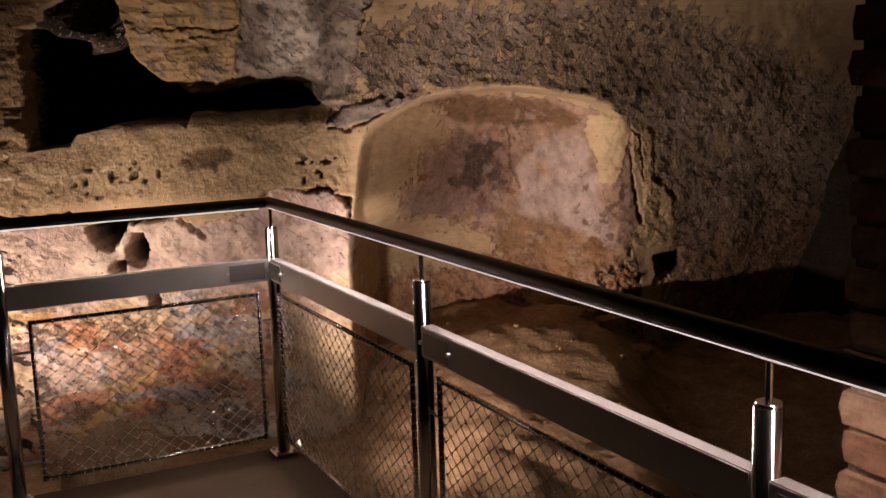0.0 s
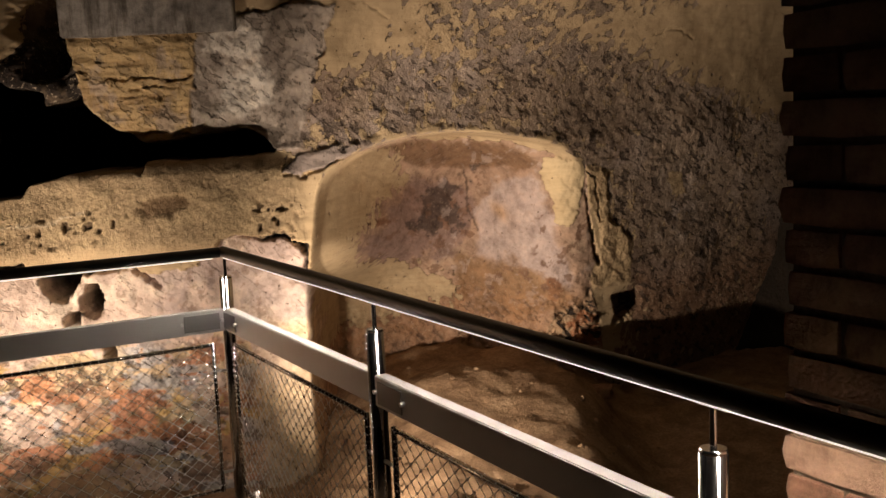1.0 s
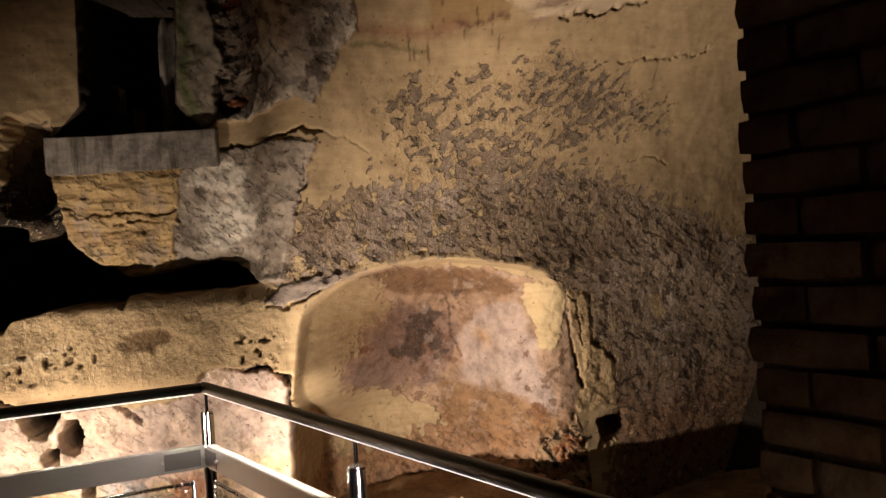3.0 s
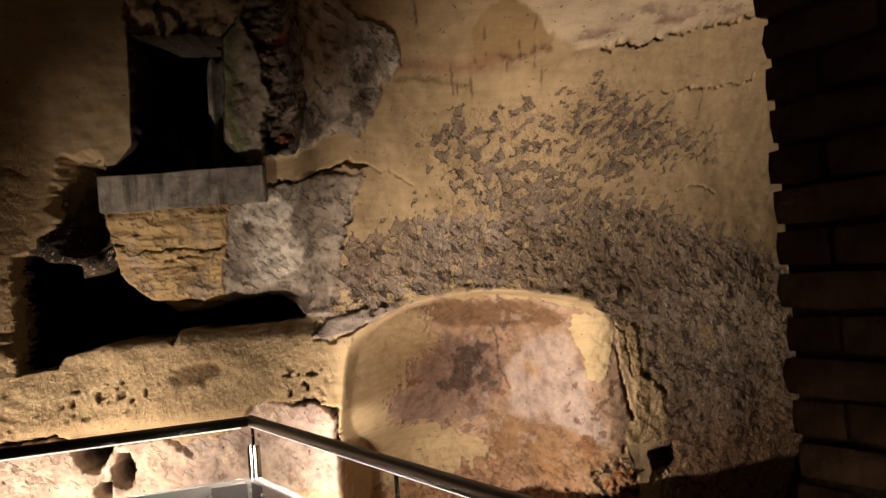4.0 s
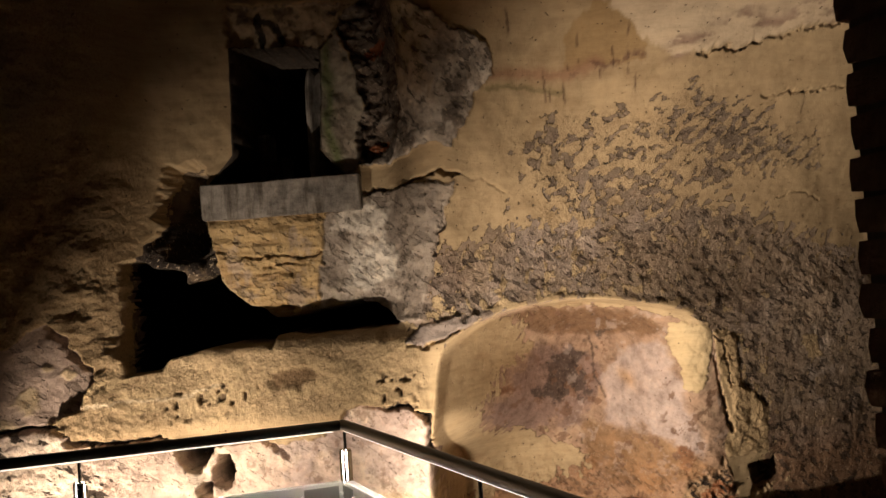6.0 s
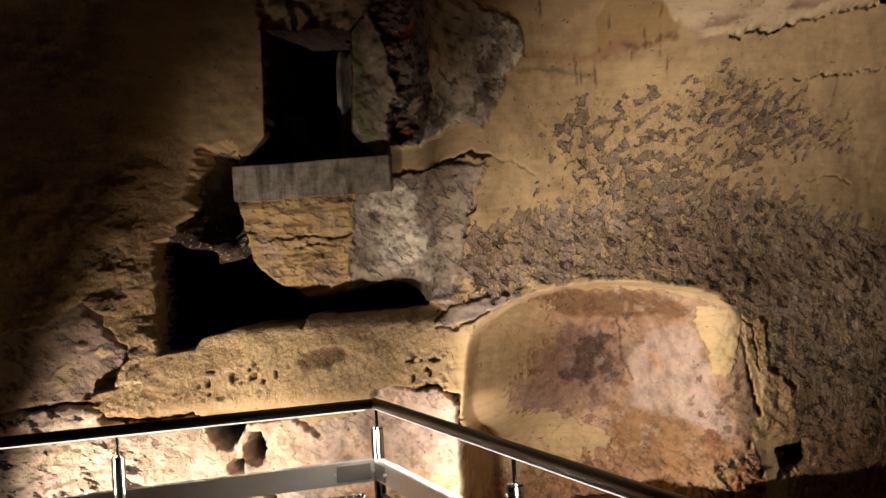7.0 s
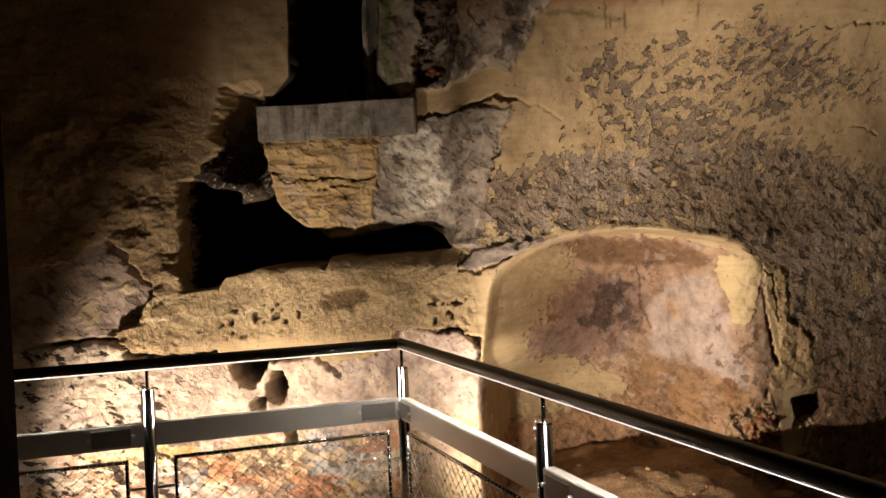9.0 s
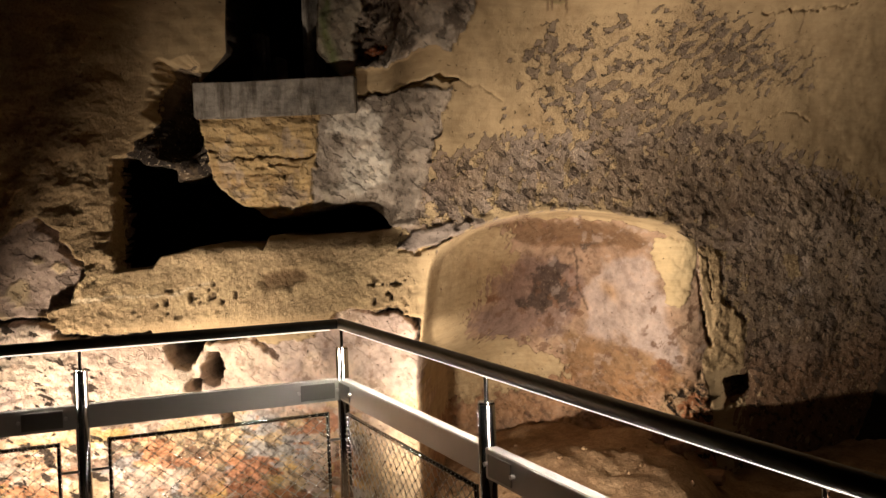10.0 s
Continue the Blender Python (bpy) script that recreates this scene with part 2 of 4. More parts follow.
RUBBLE = [(-1.06, 3.27), (-1.0, 3.37), (-0.85, 3.48), (-0.6, 3.4), (-0.61, 3.17), (-0.63, 2.96), (-0.66, 2.68), (-0.71, 2.57), (-0.86, 2.48), (-0.99, 2.45), (-1.0, 2.61), (-0.95, 2.8), (-0.98, 3.04)]
GREY_HIGH = [(-0.6, 3.16), (-0.42, 3.04), (-0.33, 2.98), (-0.23, 2.94), (-0.12, 2.89), (-0.12, 2.81), (-0.15, 2.73), (-0.22, 2.68), (-0.24, 2.61), (-0.32, 2.52), (-0.38, 2.43), (-0.55, 2.44),
             (-0.77, 2.43), (-0.98, 2.44), (-0.86, 2.49), (-0.72, 2.58), (-0.66, 2.68), (-0.63, 2.96)]
OCHRE = [(-1.98, 2.2), (-1.51, 2.19), (-1.22, 2.19), (-1.26, 1.91), (-1.31, 1.6), (-1.44, 1.58), (-1.47, 1.56), (-1.74, 1.64), (-1.91, 1.84), (-1.99, 1.97)]
GREY_LOW = [(-1.22, 2.17), (-1.01, 2.19), (-0.99, 2.29), (-0.79, 2.27), (-0.58, 2.26), (-0.38, 2.25), (-0.44, 2.12), (-0.49, 1.97), (-0.53, 1.84), (-0.6, 1.69), (-0.63, 1.48), (-0.79, 1.48),
            (-0.89, 1.57), (-1.05, 1.62), (-1.28, 1.59), (-1.31, 1.6), (-1.26, 1.91)]
CAVITY = [(-2.37, 1.92), (-2.33, 1.95), (-2.28, 1.89), (-2.14, 1.87), (-2.13, 1.78), (-1.96, 1.86), (-1.74, 1.63), (-1.56, 1.56), (-1.3, 1.58), (-1.05, 1.62), (-0.89, 1.57), (-0.8, 1.48),
          (-0.97, 1.46), (-1.27, 1.46), (-1.53, 1.45), (-1.55, 1.38), (-1.6, 1.41), (-1.72, 1.41), (-1.99, 1.41), (-2.15, 1.36), (-2.19, 1.3), (-2.35, 1.29), (-2.38, 1.58)]
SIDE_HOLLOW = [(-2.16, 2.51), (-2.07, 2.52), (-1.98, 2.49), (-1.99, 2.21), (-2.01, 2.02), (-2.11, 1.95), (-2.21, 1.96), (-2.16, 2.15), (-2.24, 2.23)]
SHADED_STONES = [(-2.37, 1.92), (-2.3, 1.8), (-2.17, 1.74), (-1.9, 1.8), (-1.98, 2.19), (-2.0, 2.47), (-2.12, 2.51), (-2.19, 2.2), (-2.29, 2.02), (-2.32, 1.95)]
TONGUE = [(-0.74, 1.36), (-0.66, 1.44), (-0.53, 1.47), (-0.36, 1.5), (-0.28, 1.51), (-0.39, 1.44), (-0.5, 1.39), (-0.66, 1.34)]
STAIN_HIGH = [(-0.05, 2.45), (0.06, 2.47), (0.18, 2.58), (0.53, 2.63), (0.59, 2.57), (0.72, 2.57), (0.79, 2.63), (0.92, 2.71), (1.1, 2.7), (1.14, 2.64), (1.33, 2.61), (1.5, 2.6), (1.55, 2.53), (1.71, 2.52),
              (1.91, 2.47), (1.96, 2.37), (1.72, 2.32), (1.33, 2.26), (1.04, 2.19), (1.05, 2.0), (0.73, 1.95), (0.39, 1.93), (0.08, 2.01), (0.06, 2.09), (0.14, 2.13), (0.03, 2.2), (0.03, 2.33)]
STAIN_LOW = [(-0.62, 1.48), (-0.6, 1.69), (-0.5, 1.84), (-0.28, 1.89), (-0.15, 1.97), (0.01, 1.98), (0.39, 1.98), (0.73, 2.03), (1.0, 2.11), (1.48, 2.01), (1.82, 1.88), (2.35, 1.73), (2.57, 1.61), (3.3, 1.4),
             (3.3, -1.0), (1.5, -1.0), (1.6, -0.03), (1.59, 0.67), (1.37, 0.84), (1.36, 1.17), (1.16, 1.27), (0.93, 1.46), (0.55, 1.55), (0.15, 1.58), (-0.19, 1.54), (-0.35, 1.48), (-0.5, 1.46)]
WASH = [(0.99, 2.37), (1.28, 2.57), (1.58, 2.5), (1.92, 2.43), (1.71, 2.33), (1.24, 2.23), (1.0, 2.21)]
BAND_PALE = [(0.46, 3.08), (0.58, 2.98), (0.71, 2.88), (0.82, 2.82), (0.99, 2.84), (1.3, 2.9), (1.9, 3.05), (2.9, 3.28), (2.9, 3.7), (0.44, 3.7)]
WEDGE = [(0.27, 2.96), (0.46, 3.08), (0.58, 2.98), (0.7, 2.88), (0.68, 2.8), (0.53, 2.8), (0.4, 2.82), (0.27, 2.8)]
RIDGE_STRIP = [(1.17, 1.25), (1.34, 1.2), (1.36, 1.0), (1.4, 0.83), (1.59, 0.67), (1.56, 0.33), (1.27, 0.34), (1.17, 0.41), (1.31, 0.53), (1.3, 0.81), (1.22, 0.98)]
TAN_CHIP = [(1.89, 1.15), (2.02, 1.14), (2.06, 0.99), (1.94, 0.97)]
PINK = [(-0.62, -1.0), (-0.64, 0.3), (-0.65, 0.85), (-0.65, 0.94), (-0.77, 1.0), (-0.98, 1.02), (-1.11, 1.0), (-1.15, 0.95), (-1.26, 0.86), (-1.5, 0.81), (-1.67, 0.86), (-1.95, 0.84), (-2.15, 0.87), (-2.22, 0.92),
        (-2.33, 0.92), (-2.51, 0.94), (-2.6, 0.94), (-2.66, 1.05), (-2.81, 1.06), (-3.6, 1.02), (-3.6, -1.0)]
PINK_HOLES = [[(-2.15, 0.83), (-1.95, 0.83), (-2.0, 0.72), (-2.04, 0.69), (-2.11, 0.74)], [(-1.92, 0.76), (-1.85, 0.77), (-1.83, 0.65), (-1.85, 0.57), (-1.9, 0.56), (-1.97, 0.66)],
              [(-2.05, 0.6), (-1.97, 0.63), (-1.97, 0.54), (-2.05, 0.54)], [(-1.86, 0.42), (-1.8, 0.43), (-1.78, 0.33), (-1.84, 0.32)]]
POCK = [(-1.54, 1.24), (-1.3, 1.25), (-1.28, 1.2), (-1.38, 1.14), (-1.51, 1.15), (-1.56, 1.19)]
SOCKET = [(1.42, 0.23), (1.67, 0.25), (1.69, 0.07), (1.55, 0.01), (1.43, -0.01), (1.48, 0.11)]
PLUM = [(-2.49, 1.27), (-2.54, 1.41), (-2.59, 1.54), (-2.7, 1.61), (-2.84, 1.5), (-3.3, 1.4), (-3.3, 1.02), (-2.81, 1.04), (-2.67, 1.07), (-2.65, 1.1), (-2.55, 1.12)]
PALE = [(0.87, 1.32), (0.97, 1.33), (1.15, 1.28), (1.15, 1.12), (1.1, 0.92), (1.04, 0.83), (0.94, 0.85), (0.95, 1.01), (0.9, 1.13), (0.86, 1.23)]
BROWN_BAND = [(-0.17, 1.45), (0.1, 1.48), (0.42, 1.46), (0.75, 1.41), (0.87, 1.29), (0.74, 1.23), (0.47, 1.25), (0.17, 1.25), (-0.1, 1.36)]
TAN_LEFT = [(-0.9, 1.14), (-0.9, 1.6), (-0.27, 1.47), (-0.13, 1.4), (-0.15, 1.28), (-0.07, 1.24), (-0.19, 1.14), (-0.3, 1.09), (-0.34, 0.95), (-0.41, 0.89), (-0.46, 0.71), (-0.42, 0.63),
            (-0.2, 0.58), (0.21, 0.41), (0.24, 0.24), (-0.23, 0.15), (-0.9, 0.1)]
MAUVE_MID = [(-0.32, 1.09), (-0.12, 1.17), (0.17, 1.22), (0.42, 1.16), (0.45, 0.9), (0.31, 0.73), (0.18, 0.61), (-0.2, 0.58), (-0.43, 0.76), (-0.39, 0.93), (-0.28, 0.93)]
DARK_BLOT = [(0.19, 1.24), (0.45, 1.27), (0.46, 1.14), (0.42, 1.03), (0.29, 0.99), (0.32, 0.82), (0.17, 0.83), (0.06, 0.71), (-0.1, 0.83), (-0.01, 1.03)]
HAZE = [(0.41, 0.9), (0.58, 1.16), (0.79, 1.23), (0.88, 1.09), (0.94, 0.85), (0.99, 0.65), (1.1, 0.43), (1.06, 0.35), (0.91, 0.46), (0.73, 0.51), (0.55, 0.55), (0.41, 0.6)]
ORANGE = [(0.3, 0.56), (0.43, 0.56), (0.73, 0.49), (0.95, 0.4), (1.1, 0.29), (1.14, 0.13), (0.79, 0.16), (0.53, 0.16), (0.24, 0.26)]
RED_CHIPS = [[(-0.53, 1.12), (-0.46, 1.11), (-0.47, 0.97), (-0.52, 0.98)], [(-0.35, 1.01), (-0.24, 0.99), (-0.19, 0.92), (-0.28, 0.88), (-0.35, 0.91)], [(0.9, 0.45), (1.0, 0.44), (0.96, 0.2), (0.91, 0.22)]]
SPOT_LOW = [(0.33, 0.24), (0.47, 0.29), (0.57, 0.21), (0.6, 0.15), (0.4, 0.11)]
BASE_RUBBLE = [(0.94, 0.19), (1.18, 0.21), (1.2, 0.34), (1.36, 0.28), (1.46, -0.1), (1.5, -1.0), (0.7, -1.0), (0.89, 0.0)]
KNOBS = [(-2.69, 1.365, 0.03), (-2.605, 1.32, 0.033), (-2.88, 1.06, 0.06), (-2.78, 1.2, 0.06)]
# line, half width, depth
CRACKS = [([(-1.66, 0.85), (-1.59, 0.82), (-1.54, 0.78), (-1.51, 0.74)], 0.011, 0.06),
          ([(-2.69, 1.61), (-2.66, 1.55), (-2.6, 1.51), (-2.57, 1.42), (-2.54, 1.36), (-2.49, 1.27)], 0.014, 0.08),
          ([(-2.66, 1.08), (-2.62, 1.0), (-2.6, 0.93)], 0.016, 0.08),
          ([(-2.0, 1.97), (-1.9, 1.99), (-1.86, 1.94), (-1.82, 1.9), (-1.76, 1.93), (-1.6, 1.93), (-1.4, 1.915), (-1.27, 1.93)], 0.007, 0.035),
          ([(-1.62, 1.87), (-1.5, 1.865), (-1.34, 1.875)], 0.007, 0.02),
          ([(-1.7, 1.83), (-1.5, 1.82), (-1.4, 1.83)], 0.004, 0.015),
          ([(1.17, 1.06), (1.2, 0.85), (1.235, 0.66), (1.29, 0.53)], 0.016, 0.12),
          ([(1.17, 1.22), (1.25, 1.17), (1.28, 1.02), (1.3, 0.85)], 0.006, 0.03),
          ([(0.99, 2.83), (1.13, 2.86), (1.32, 2.9)], 0.007, 0.04),
          ([(1.32, 2.9), (1.54, 2.95), (1.9, 3.04), (2.5, 3.18)], 0.007, 0.03),
          ([(1.44, 2.68), (1.72, 2.71), (1.76, 2.73), (1.93, 2.74), (2.11, 2.8)], 0.007, 0.025),
          ([(-0.99, 2.29), (-0.79, 2.27), (-0.61, 2.285), (-0.45, 2.3), (-0.36, 2.285)], 0.009, 0.04),
          ([(-0.36, 2.285), (-0.24, 2.25), (-0.12, 2.2)], 0.004, 0.012),
          ([(-0.59, 3.2), (-0.63, 2.96), (-0.64, 2.77), (-0.66, 2.66)], 0.008, 0.05),
          ([(-0.45, 2.14), (-0.49, 1.97), (-0.53, 1.84)], 0.006, 0.03),
          ([(-0.73, 1.34), (-0.62, 1.34), (-0.5, 1.385), (-0.36, 1.45)], 0.007, 0.03),
          ([(-0.73, 1.37), (-0.66, 1.45)], 0.006, 0.02),
          ([(1.66, 2.12), (1.76, 2.16), (1.9, 2.16), (2.0, 2.12)], 0.006, 0.015)]


def rounded(pts, times=2):
    """An outline with its corners cut, so that it bends instead of breaking."""
    for _ in range(times):
        out = []
        for (ax, az), (bx, bz) in zip(pts, pts[1:] + pts[:1]):
            out += [(ax * 0.75 + bx * 0.25, az * 0.75 + bz * 0.25), (ax * 0.25 + bx * 0.75, az * 0.25 + bz * 0.75)]
        pts = out
    return pts


def old_wall(step):
    xs = np.concatenate([np.arange(-4.6, -3.0, 0.06), np.arange(-3.0, 2.8, step), np.arange(2.8, 5.0, 0.06)])
    zs = np.concatenate([np.arange(-0.9, -0.45, 0.04), np.arange(-0.45, 3.5, step), np.arange(3.5, 3.95, 0.05)])
    X, Z = np.meshgrid(xs, zs)
    # outlines wander a little, as broken plaster does
    wx = X + 0.018 * fbm(X, Z, 9, 3) + 0.009 * fbm(X, Z, 40, 5, 3)
    wz = Z + 0.018 * fbm(X, Z, 9, 11) + 0.009 * fbm(X, Z, 40, 13, 3)
    big = fbm(X, Z, 1.3, 21)
    mid = fbm(X, Z, 6, 31)
    fine = fbm(X, Z, 26, 41, 4, 0.65)

    def m(poly, soft=0.012, grow=0.0):
        return sm(-soft, soft, inside(wx, wz, poly) + grow)

    def tint(c, a, col):
        return c * (1 - a[..., None]) + np.array(col) * a[..., None]

    arch_gap = inside(X + 0.4 * (wx - X), Z + 0.4 * (wz - Z), rounded(ARCH, 1))
    arch = sm(-0.006, 0.006, arch_gap)
    cove = sm(0.35, 0.95, Z)
    bow = np.clip((X + 0.67) / 1.05, 0, 1)
    hollow = sm(-0.012, 0.03, inside(X, Z, rounded(ARCH, 2))) * (1 - cove * (1 - bow * (1.5 - 0.5 * bow * bow)))
    pink_gap = inside(wx, wz, PINK)
    pink = sm(-0.008, 0.008, pink_gap) * (1 - sm(-0.64, -0.6, X))
    cav = sm(-0.01, 0.01, inside(X + 0.015 * fbm(X, Z, 9, 3), Z + 0.015 * fbm(X, Z, 9, 11, 3), CAVITY))
    win = sm(-0.006, 0.006, inside(X, Z, WINDOW))
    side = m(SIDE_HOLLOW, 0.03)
    low_gap, high_gap = inside(wx, wz, STAIN_LOW), inside(wx, wz, STAIN_HIGH)
    ochre, greyl, greyh, rub, jamb, pale = m(OCHRE), m(GREY_LOW), m(GREY_HIGH, 0.006), m(RUBBLE), m(JAMB), m(PALE, 0.007)
    tongue, plum, lintel, stones, ridge = m(TONGUE, 0.008), m(PLUM), m(LINTEL, 0.01), m(SHADED_STONES), m(RIDGE_STRIP, 0.02)
    stain = np.maximum(sm(-0.03, 0.03, low_gap), 0.7 * sm(-0.05, 0.05, high_gap))
    flank = (1 - sm(-2.5, -2.2, X)) * (1 - plum)
    ledge = sm(0.9, 1.0, Z) * (1 - sm(1.36, 1.46, Z)) * (1 - sm(-0.8, -0.6, X)) * (1 - pink) * (1 - plum)
    foot = 1 - sm(0.1, 0.5, Z + 0.15 * big)
    rubble = m(BASE_RUBBLE, 0.03)
    low = pink * (1 - sm(0.3, 0.5, Z + 0.1 * mid)) * (1 - sm(-1.05, -0.9, X))

    # relief of the open face
    Y = face_line(X, Z) + 0.045 * big + (0.003 + 0.012 * np.maximum(flank, greyl)) * mid + 0.0015 * fine
    Y += sm(-0.02, 0.03, low_gap) * (0.012 * fbm(X, Z, 12, 61, 5, 0.7) + 0.012)
    Y += flank * 0.03 * fbm(X, Z, 9, 71, 5, 0.65) + plum * (0.03 + 0.02 * fbm(X, Z, 6, 72, 4))
    Y += ledge * (0.006 * fbm(X, Z, 14, 73, 4, 0.65) - 0.05)
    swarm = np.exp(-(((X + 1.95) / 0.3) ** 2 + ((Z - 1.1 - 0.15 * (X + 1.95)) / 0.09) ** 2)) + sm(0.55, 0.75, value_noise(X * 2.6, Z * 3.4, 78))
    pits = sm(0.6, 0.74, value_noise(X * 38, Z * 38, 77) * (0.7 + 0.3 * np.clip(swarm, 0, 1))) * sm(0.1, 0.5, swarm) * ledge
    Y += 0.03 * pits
    strata = fbm(X * 0.35, Z * 2.2, 9, 83, 4)
    Y += greyl * (0.02 * fbm(X, Z, 7, 81) - 0.012) + ochre * (0.012 * strata + 0.012 * fbm(X, Z, 7, 84) - 0.02)
    cobble = fbm(X + 0.4 * Z, Z * 1.7, 7, 87, 4, 0.55)
    Y += greyh * (0.02 * fbm(X, Z, 12, 85, 5, 0.65) - 0.035) + rub * (0.06 * cobble + 0.05) + jamb * (0.02 + 0.015 * fbm(X, Z, 10, 86))
    rim = np.exp(-((pink_gap - 0.004) / 0.013) ** 2) * sm(0.3, 0.6, value_noise(X * 3.2, Z * 3.2, 90)) * (1 - sm(-0.66, -0.6, X)) * sm(0.6, 0.7, Z)
    Y += pink * (0.035 + 0.022 * fbm(X, Z, 5, 91)) + 0.11 * rim
    Y += low * 0.035 * fbm(X, Z * 1.5, 7, 97, 5, 0.6)
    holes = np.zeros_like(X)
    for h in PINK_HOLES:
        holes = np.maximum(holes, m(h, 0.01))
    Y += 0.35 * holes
    for pts, wide, deep in CRACKS:
        Y += deep * (1 - sm(wide * 0.4, wide * 1.5, line_gap(wx, wz, pts) + 0.5 * wide * fine))
    Y += 0.022 * m(POCK, 0.03) + 0.5 * m(SOCKET, 0.02)
    Y += cav * (0.25 + 0.9 * sm(-2.3, -1.8, X) + 0.1 * mid) + side * (0.1 + 0.35 * sm(-2.3, -2.05, X)) + stones * (0.08 + 0.06 * fbm(X, Z, 5, 94, 3))
    Y += 0.95 * win - 0.01 * tongue + lintel * (0.06 + 0.02 * fbm(X, Z, 10, 93))
    knob = np.zeros_like(X)
    for kx, kz, kr in KNOBS:
        knob = np.maximum(knob, sm(1.0, 0.6, np.hypot(wx - kx, (wz - kz) * 0.85) / kr))
    Y -= 0.014 * knob

    # hollow under the arch
    R = recess_line(X, Z) + 0.018 * mid + 0.004 * fine + 0.03 * big
    R += foot * (0.03 * fbm(X, Z, 12, 101, 4, 0.65)) - 0.014 * pale + rubble * 0.05 * fbm(X, Z, 10, 102, 5, 0.65)
    Y = Y * (1 - hollow) + R * hollow
    Y += ridge * (0.02 * fbm(X, Z, 11, 103, 5, 0.65) - 0.008)

    # smooth skin
    C = np.zeros(X.shape + (3,)) + (0.44, 0.335, 0.2)
    C = tint(C, sm(-0.3, 0.9, big) * 0.7, (0.5, 0.39, 0.24))
    over = inside(wx, wz, BAND_PALE)
    C = tint(C, sm(-0.012, 0.012, over) * 0.9, (0.64, 0.53, 0.38))
    vein = line_gap(wx, wz + 0.03 * fbm(X, Z * 3, 5, 104, 4), [(0.85, 2.86), (1.12, 2.92), (1.45, 3.0), (1.84, 3.11), (2.4, 3.25)])
    C = tint(C, np.exp(-(vein / 0.045) ** 2) * sm(-0.1, 0.35, fbm(X * 0.7 - Z, Z * 3, 9, 105, 5, 0.65)) * 0.75, (0.24, 0.15, 0.12))
    C = tint(C, m(WEDGE, 0.01) * 0.9, (0.36, 0.25, 0.125))
    rust = np.exp(-(line_gap(wx, wz, [(-0.14, 2.76), (0.03, 2.78), (0.25, 2.79), (0.44, 2.82)]) / 0.03) ** 2)
    C = tint(C, rust * 0.75, (0.32, 0.18, 0.11))
    C = tint(C, np.exp(-(line_gap(wx, wz, [(-0.15, 2.7), (0.03, 2.715), (0.24, 2.7)]) / 0.014) ** 2) * 0.7, (0.15, 0.13, 0.06))
    C = tint(C, np.exp(-(line_gap(wx, wz, [(0.27, 2.79), (0.4, 2.8), (0.55, 2.81), (0.68, 2.84)]) / 0.02) ** 2) * sm(0.0, 0.3, fbm(X, Z, 20, 106)) * 0.8, (0.17, 0.1, 0.07))
    for dx, dz, ln in ((0.145, 2.72, 0.14), (0.17, 2.68, 0.06), (0.25, 2.69, 0.09), (0.335, 2.88, 0.13), (0.28, 2.79, 0.06), (0.52, 2.86, 0.18), (0.6, 2.86, 0.2), (0.64, 2.76, 0.16), (1.73, 2.6, 0.22), (-0.02, 3.0, 0.1), (0.45, 2.78, 0.05)):
        drip = np.exp(-((X + 0.3 * (wx - X) - dx) / 0.006) ** 2) * sm(-0.02, 0.02, ln / 2 - np.abs(Z - dz)) * sm(-0.5, 0.1, fbm(X, Z, 22, 107))
        C = tint(C, drip * 0.85, (0.1, 0.06, 0.04))
    C = tint(C, flank * 0.6, (0.36, 0.26, 0.15))
    C = tint(C, ledge * sm(-0.2, 0.6, fbm(X, Z * 2, 4, 115)) * 0.6, (0.56, 0.44, 0.26))
    C = tint(C, ledge * np.exp(-(line_gap(wx, wz, [(-2.65, 1.1), (-2.53, 1.14), (-2.32, 1.135), (-2.06, 1.14), (-1.86, 1.19)]) / 0.007) ** 2) * 0.7, (0.72, 0.62, 0.45))
    # pits: their shade is painted into the colour as well
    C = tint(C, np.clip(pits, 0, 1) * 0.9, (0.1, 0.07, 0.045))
    # pock: brown, and darkened further for the shade inside it
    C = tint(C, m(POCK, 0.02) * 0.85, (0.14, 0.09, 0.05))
    C = tint(C, ridge, (0.45, 0.34, 0.2))

    # bare crust: one tone for each patch, and how surely it shows
    B = np.zeros_like(C) + (0.275, 0.21, 0.15)
    B = tint(B, sm(0.0, 0.6, fbm(X, Z, 3, 111, 5)) * 0.7, (0.32, 0.265, 0.225))
    B = tint(B, sm(0.2, 0.7, fbm(X, Z, 4, 112, 5)) * 0.6, (0.2, 0.145, 0.11))
    B = tint(B, sm(1.8, 2.2, Z) * 0.6, (0.19, 0.15, 0.11))
    B = tint(B, (1 - sm(0.1, 0.75, Z + 0.1 * mid)) * sm(1.35, 1.5, X) * 0.75, (0.22, 0.125, 0.07))
    # paler towards the right, in place of lamp light that is missing there
    B = tint(B, sm(1.3, 2.0, X) * sm(0.7, 1.0, Z) * 0.5, (0.4, 0.32, 0.24))
    dust = np.exp(-((X - 2.05 + 0.15 * mid) / 0.16) ** 2) * sm(0.5, 0.7, Z) * (1 - sm(1.1, 1.3, Z)) * sm(-0.3, 0.4, fbm(X * 1.5, Z, 7, 116))
    B = tint(B, dust * 0.7, (0.46, 0.4, 0.35))
    cover = np.clip(low_gap / 0.16 + 0.1, -2.4, 0.62 + 0.35 * fbm(X, Z, 2.2, 148, 3) + 0.25 * sm(1.2, 1.8, X))
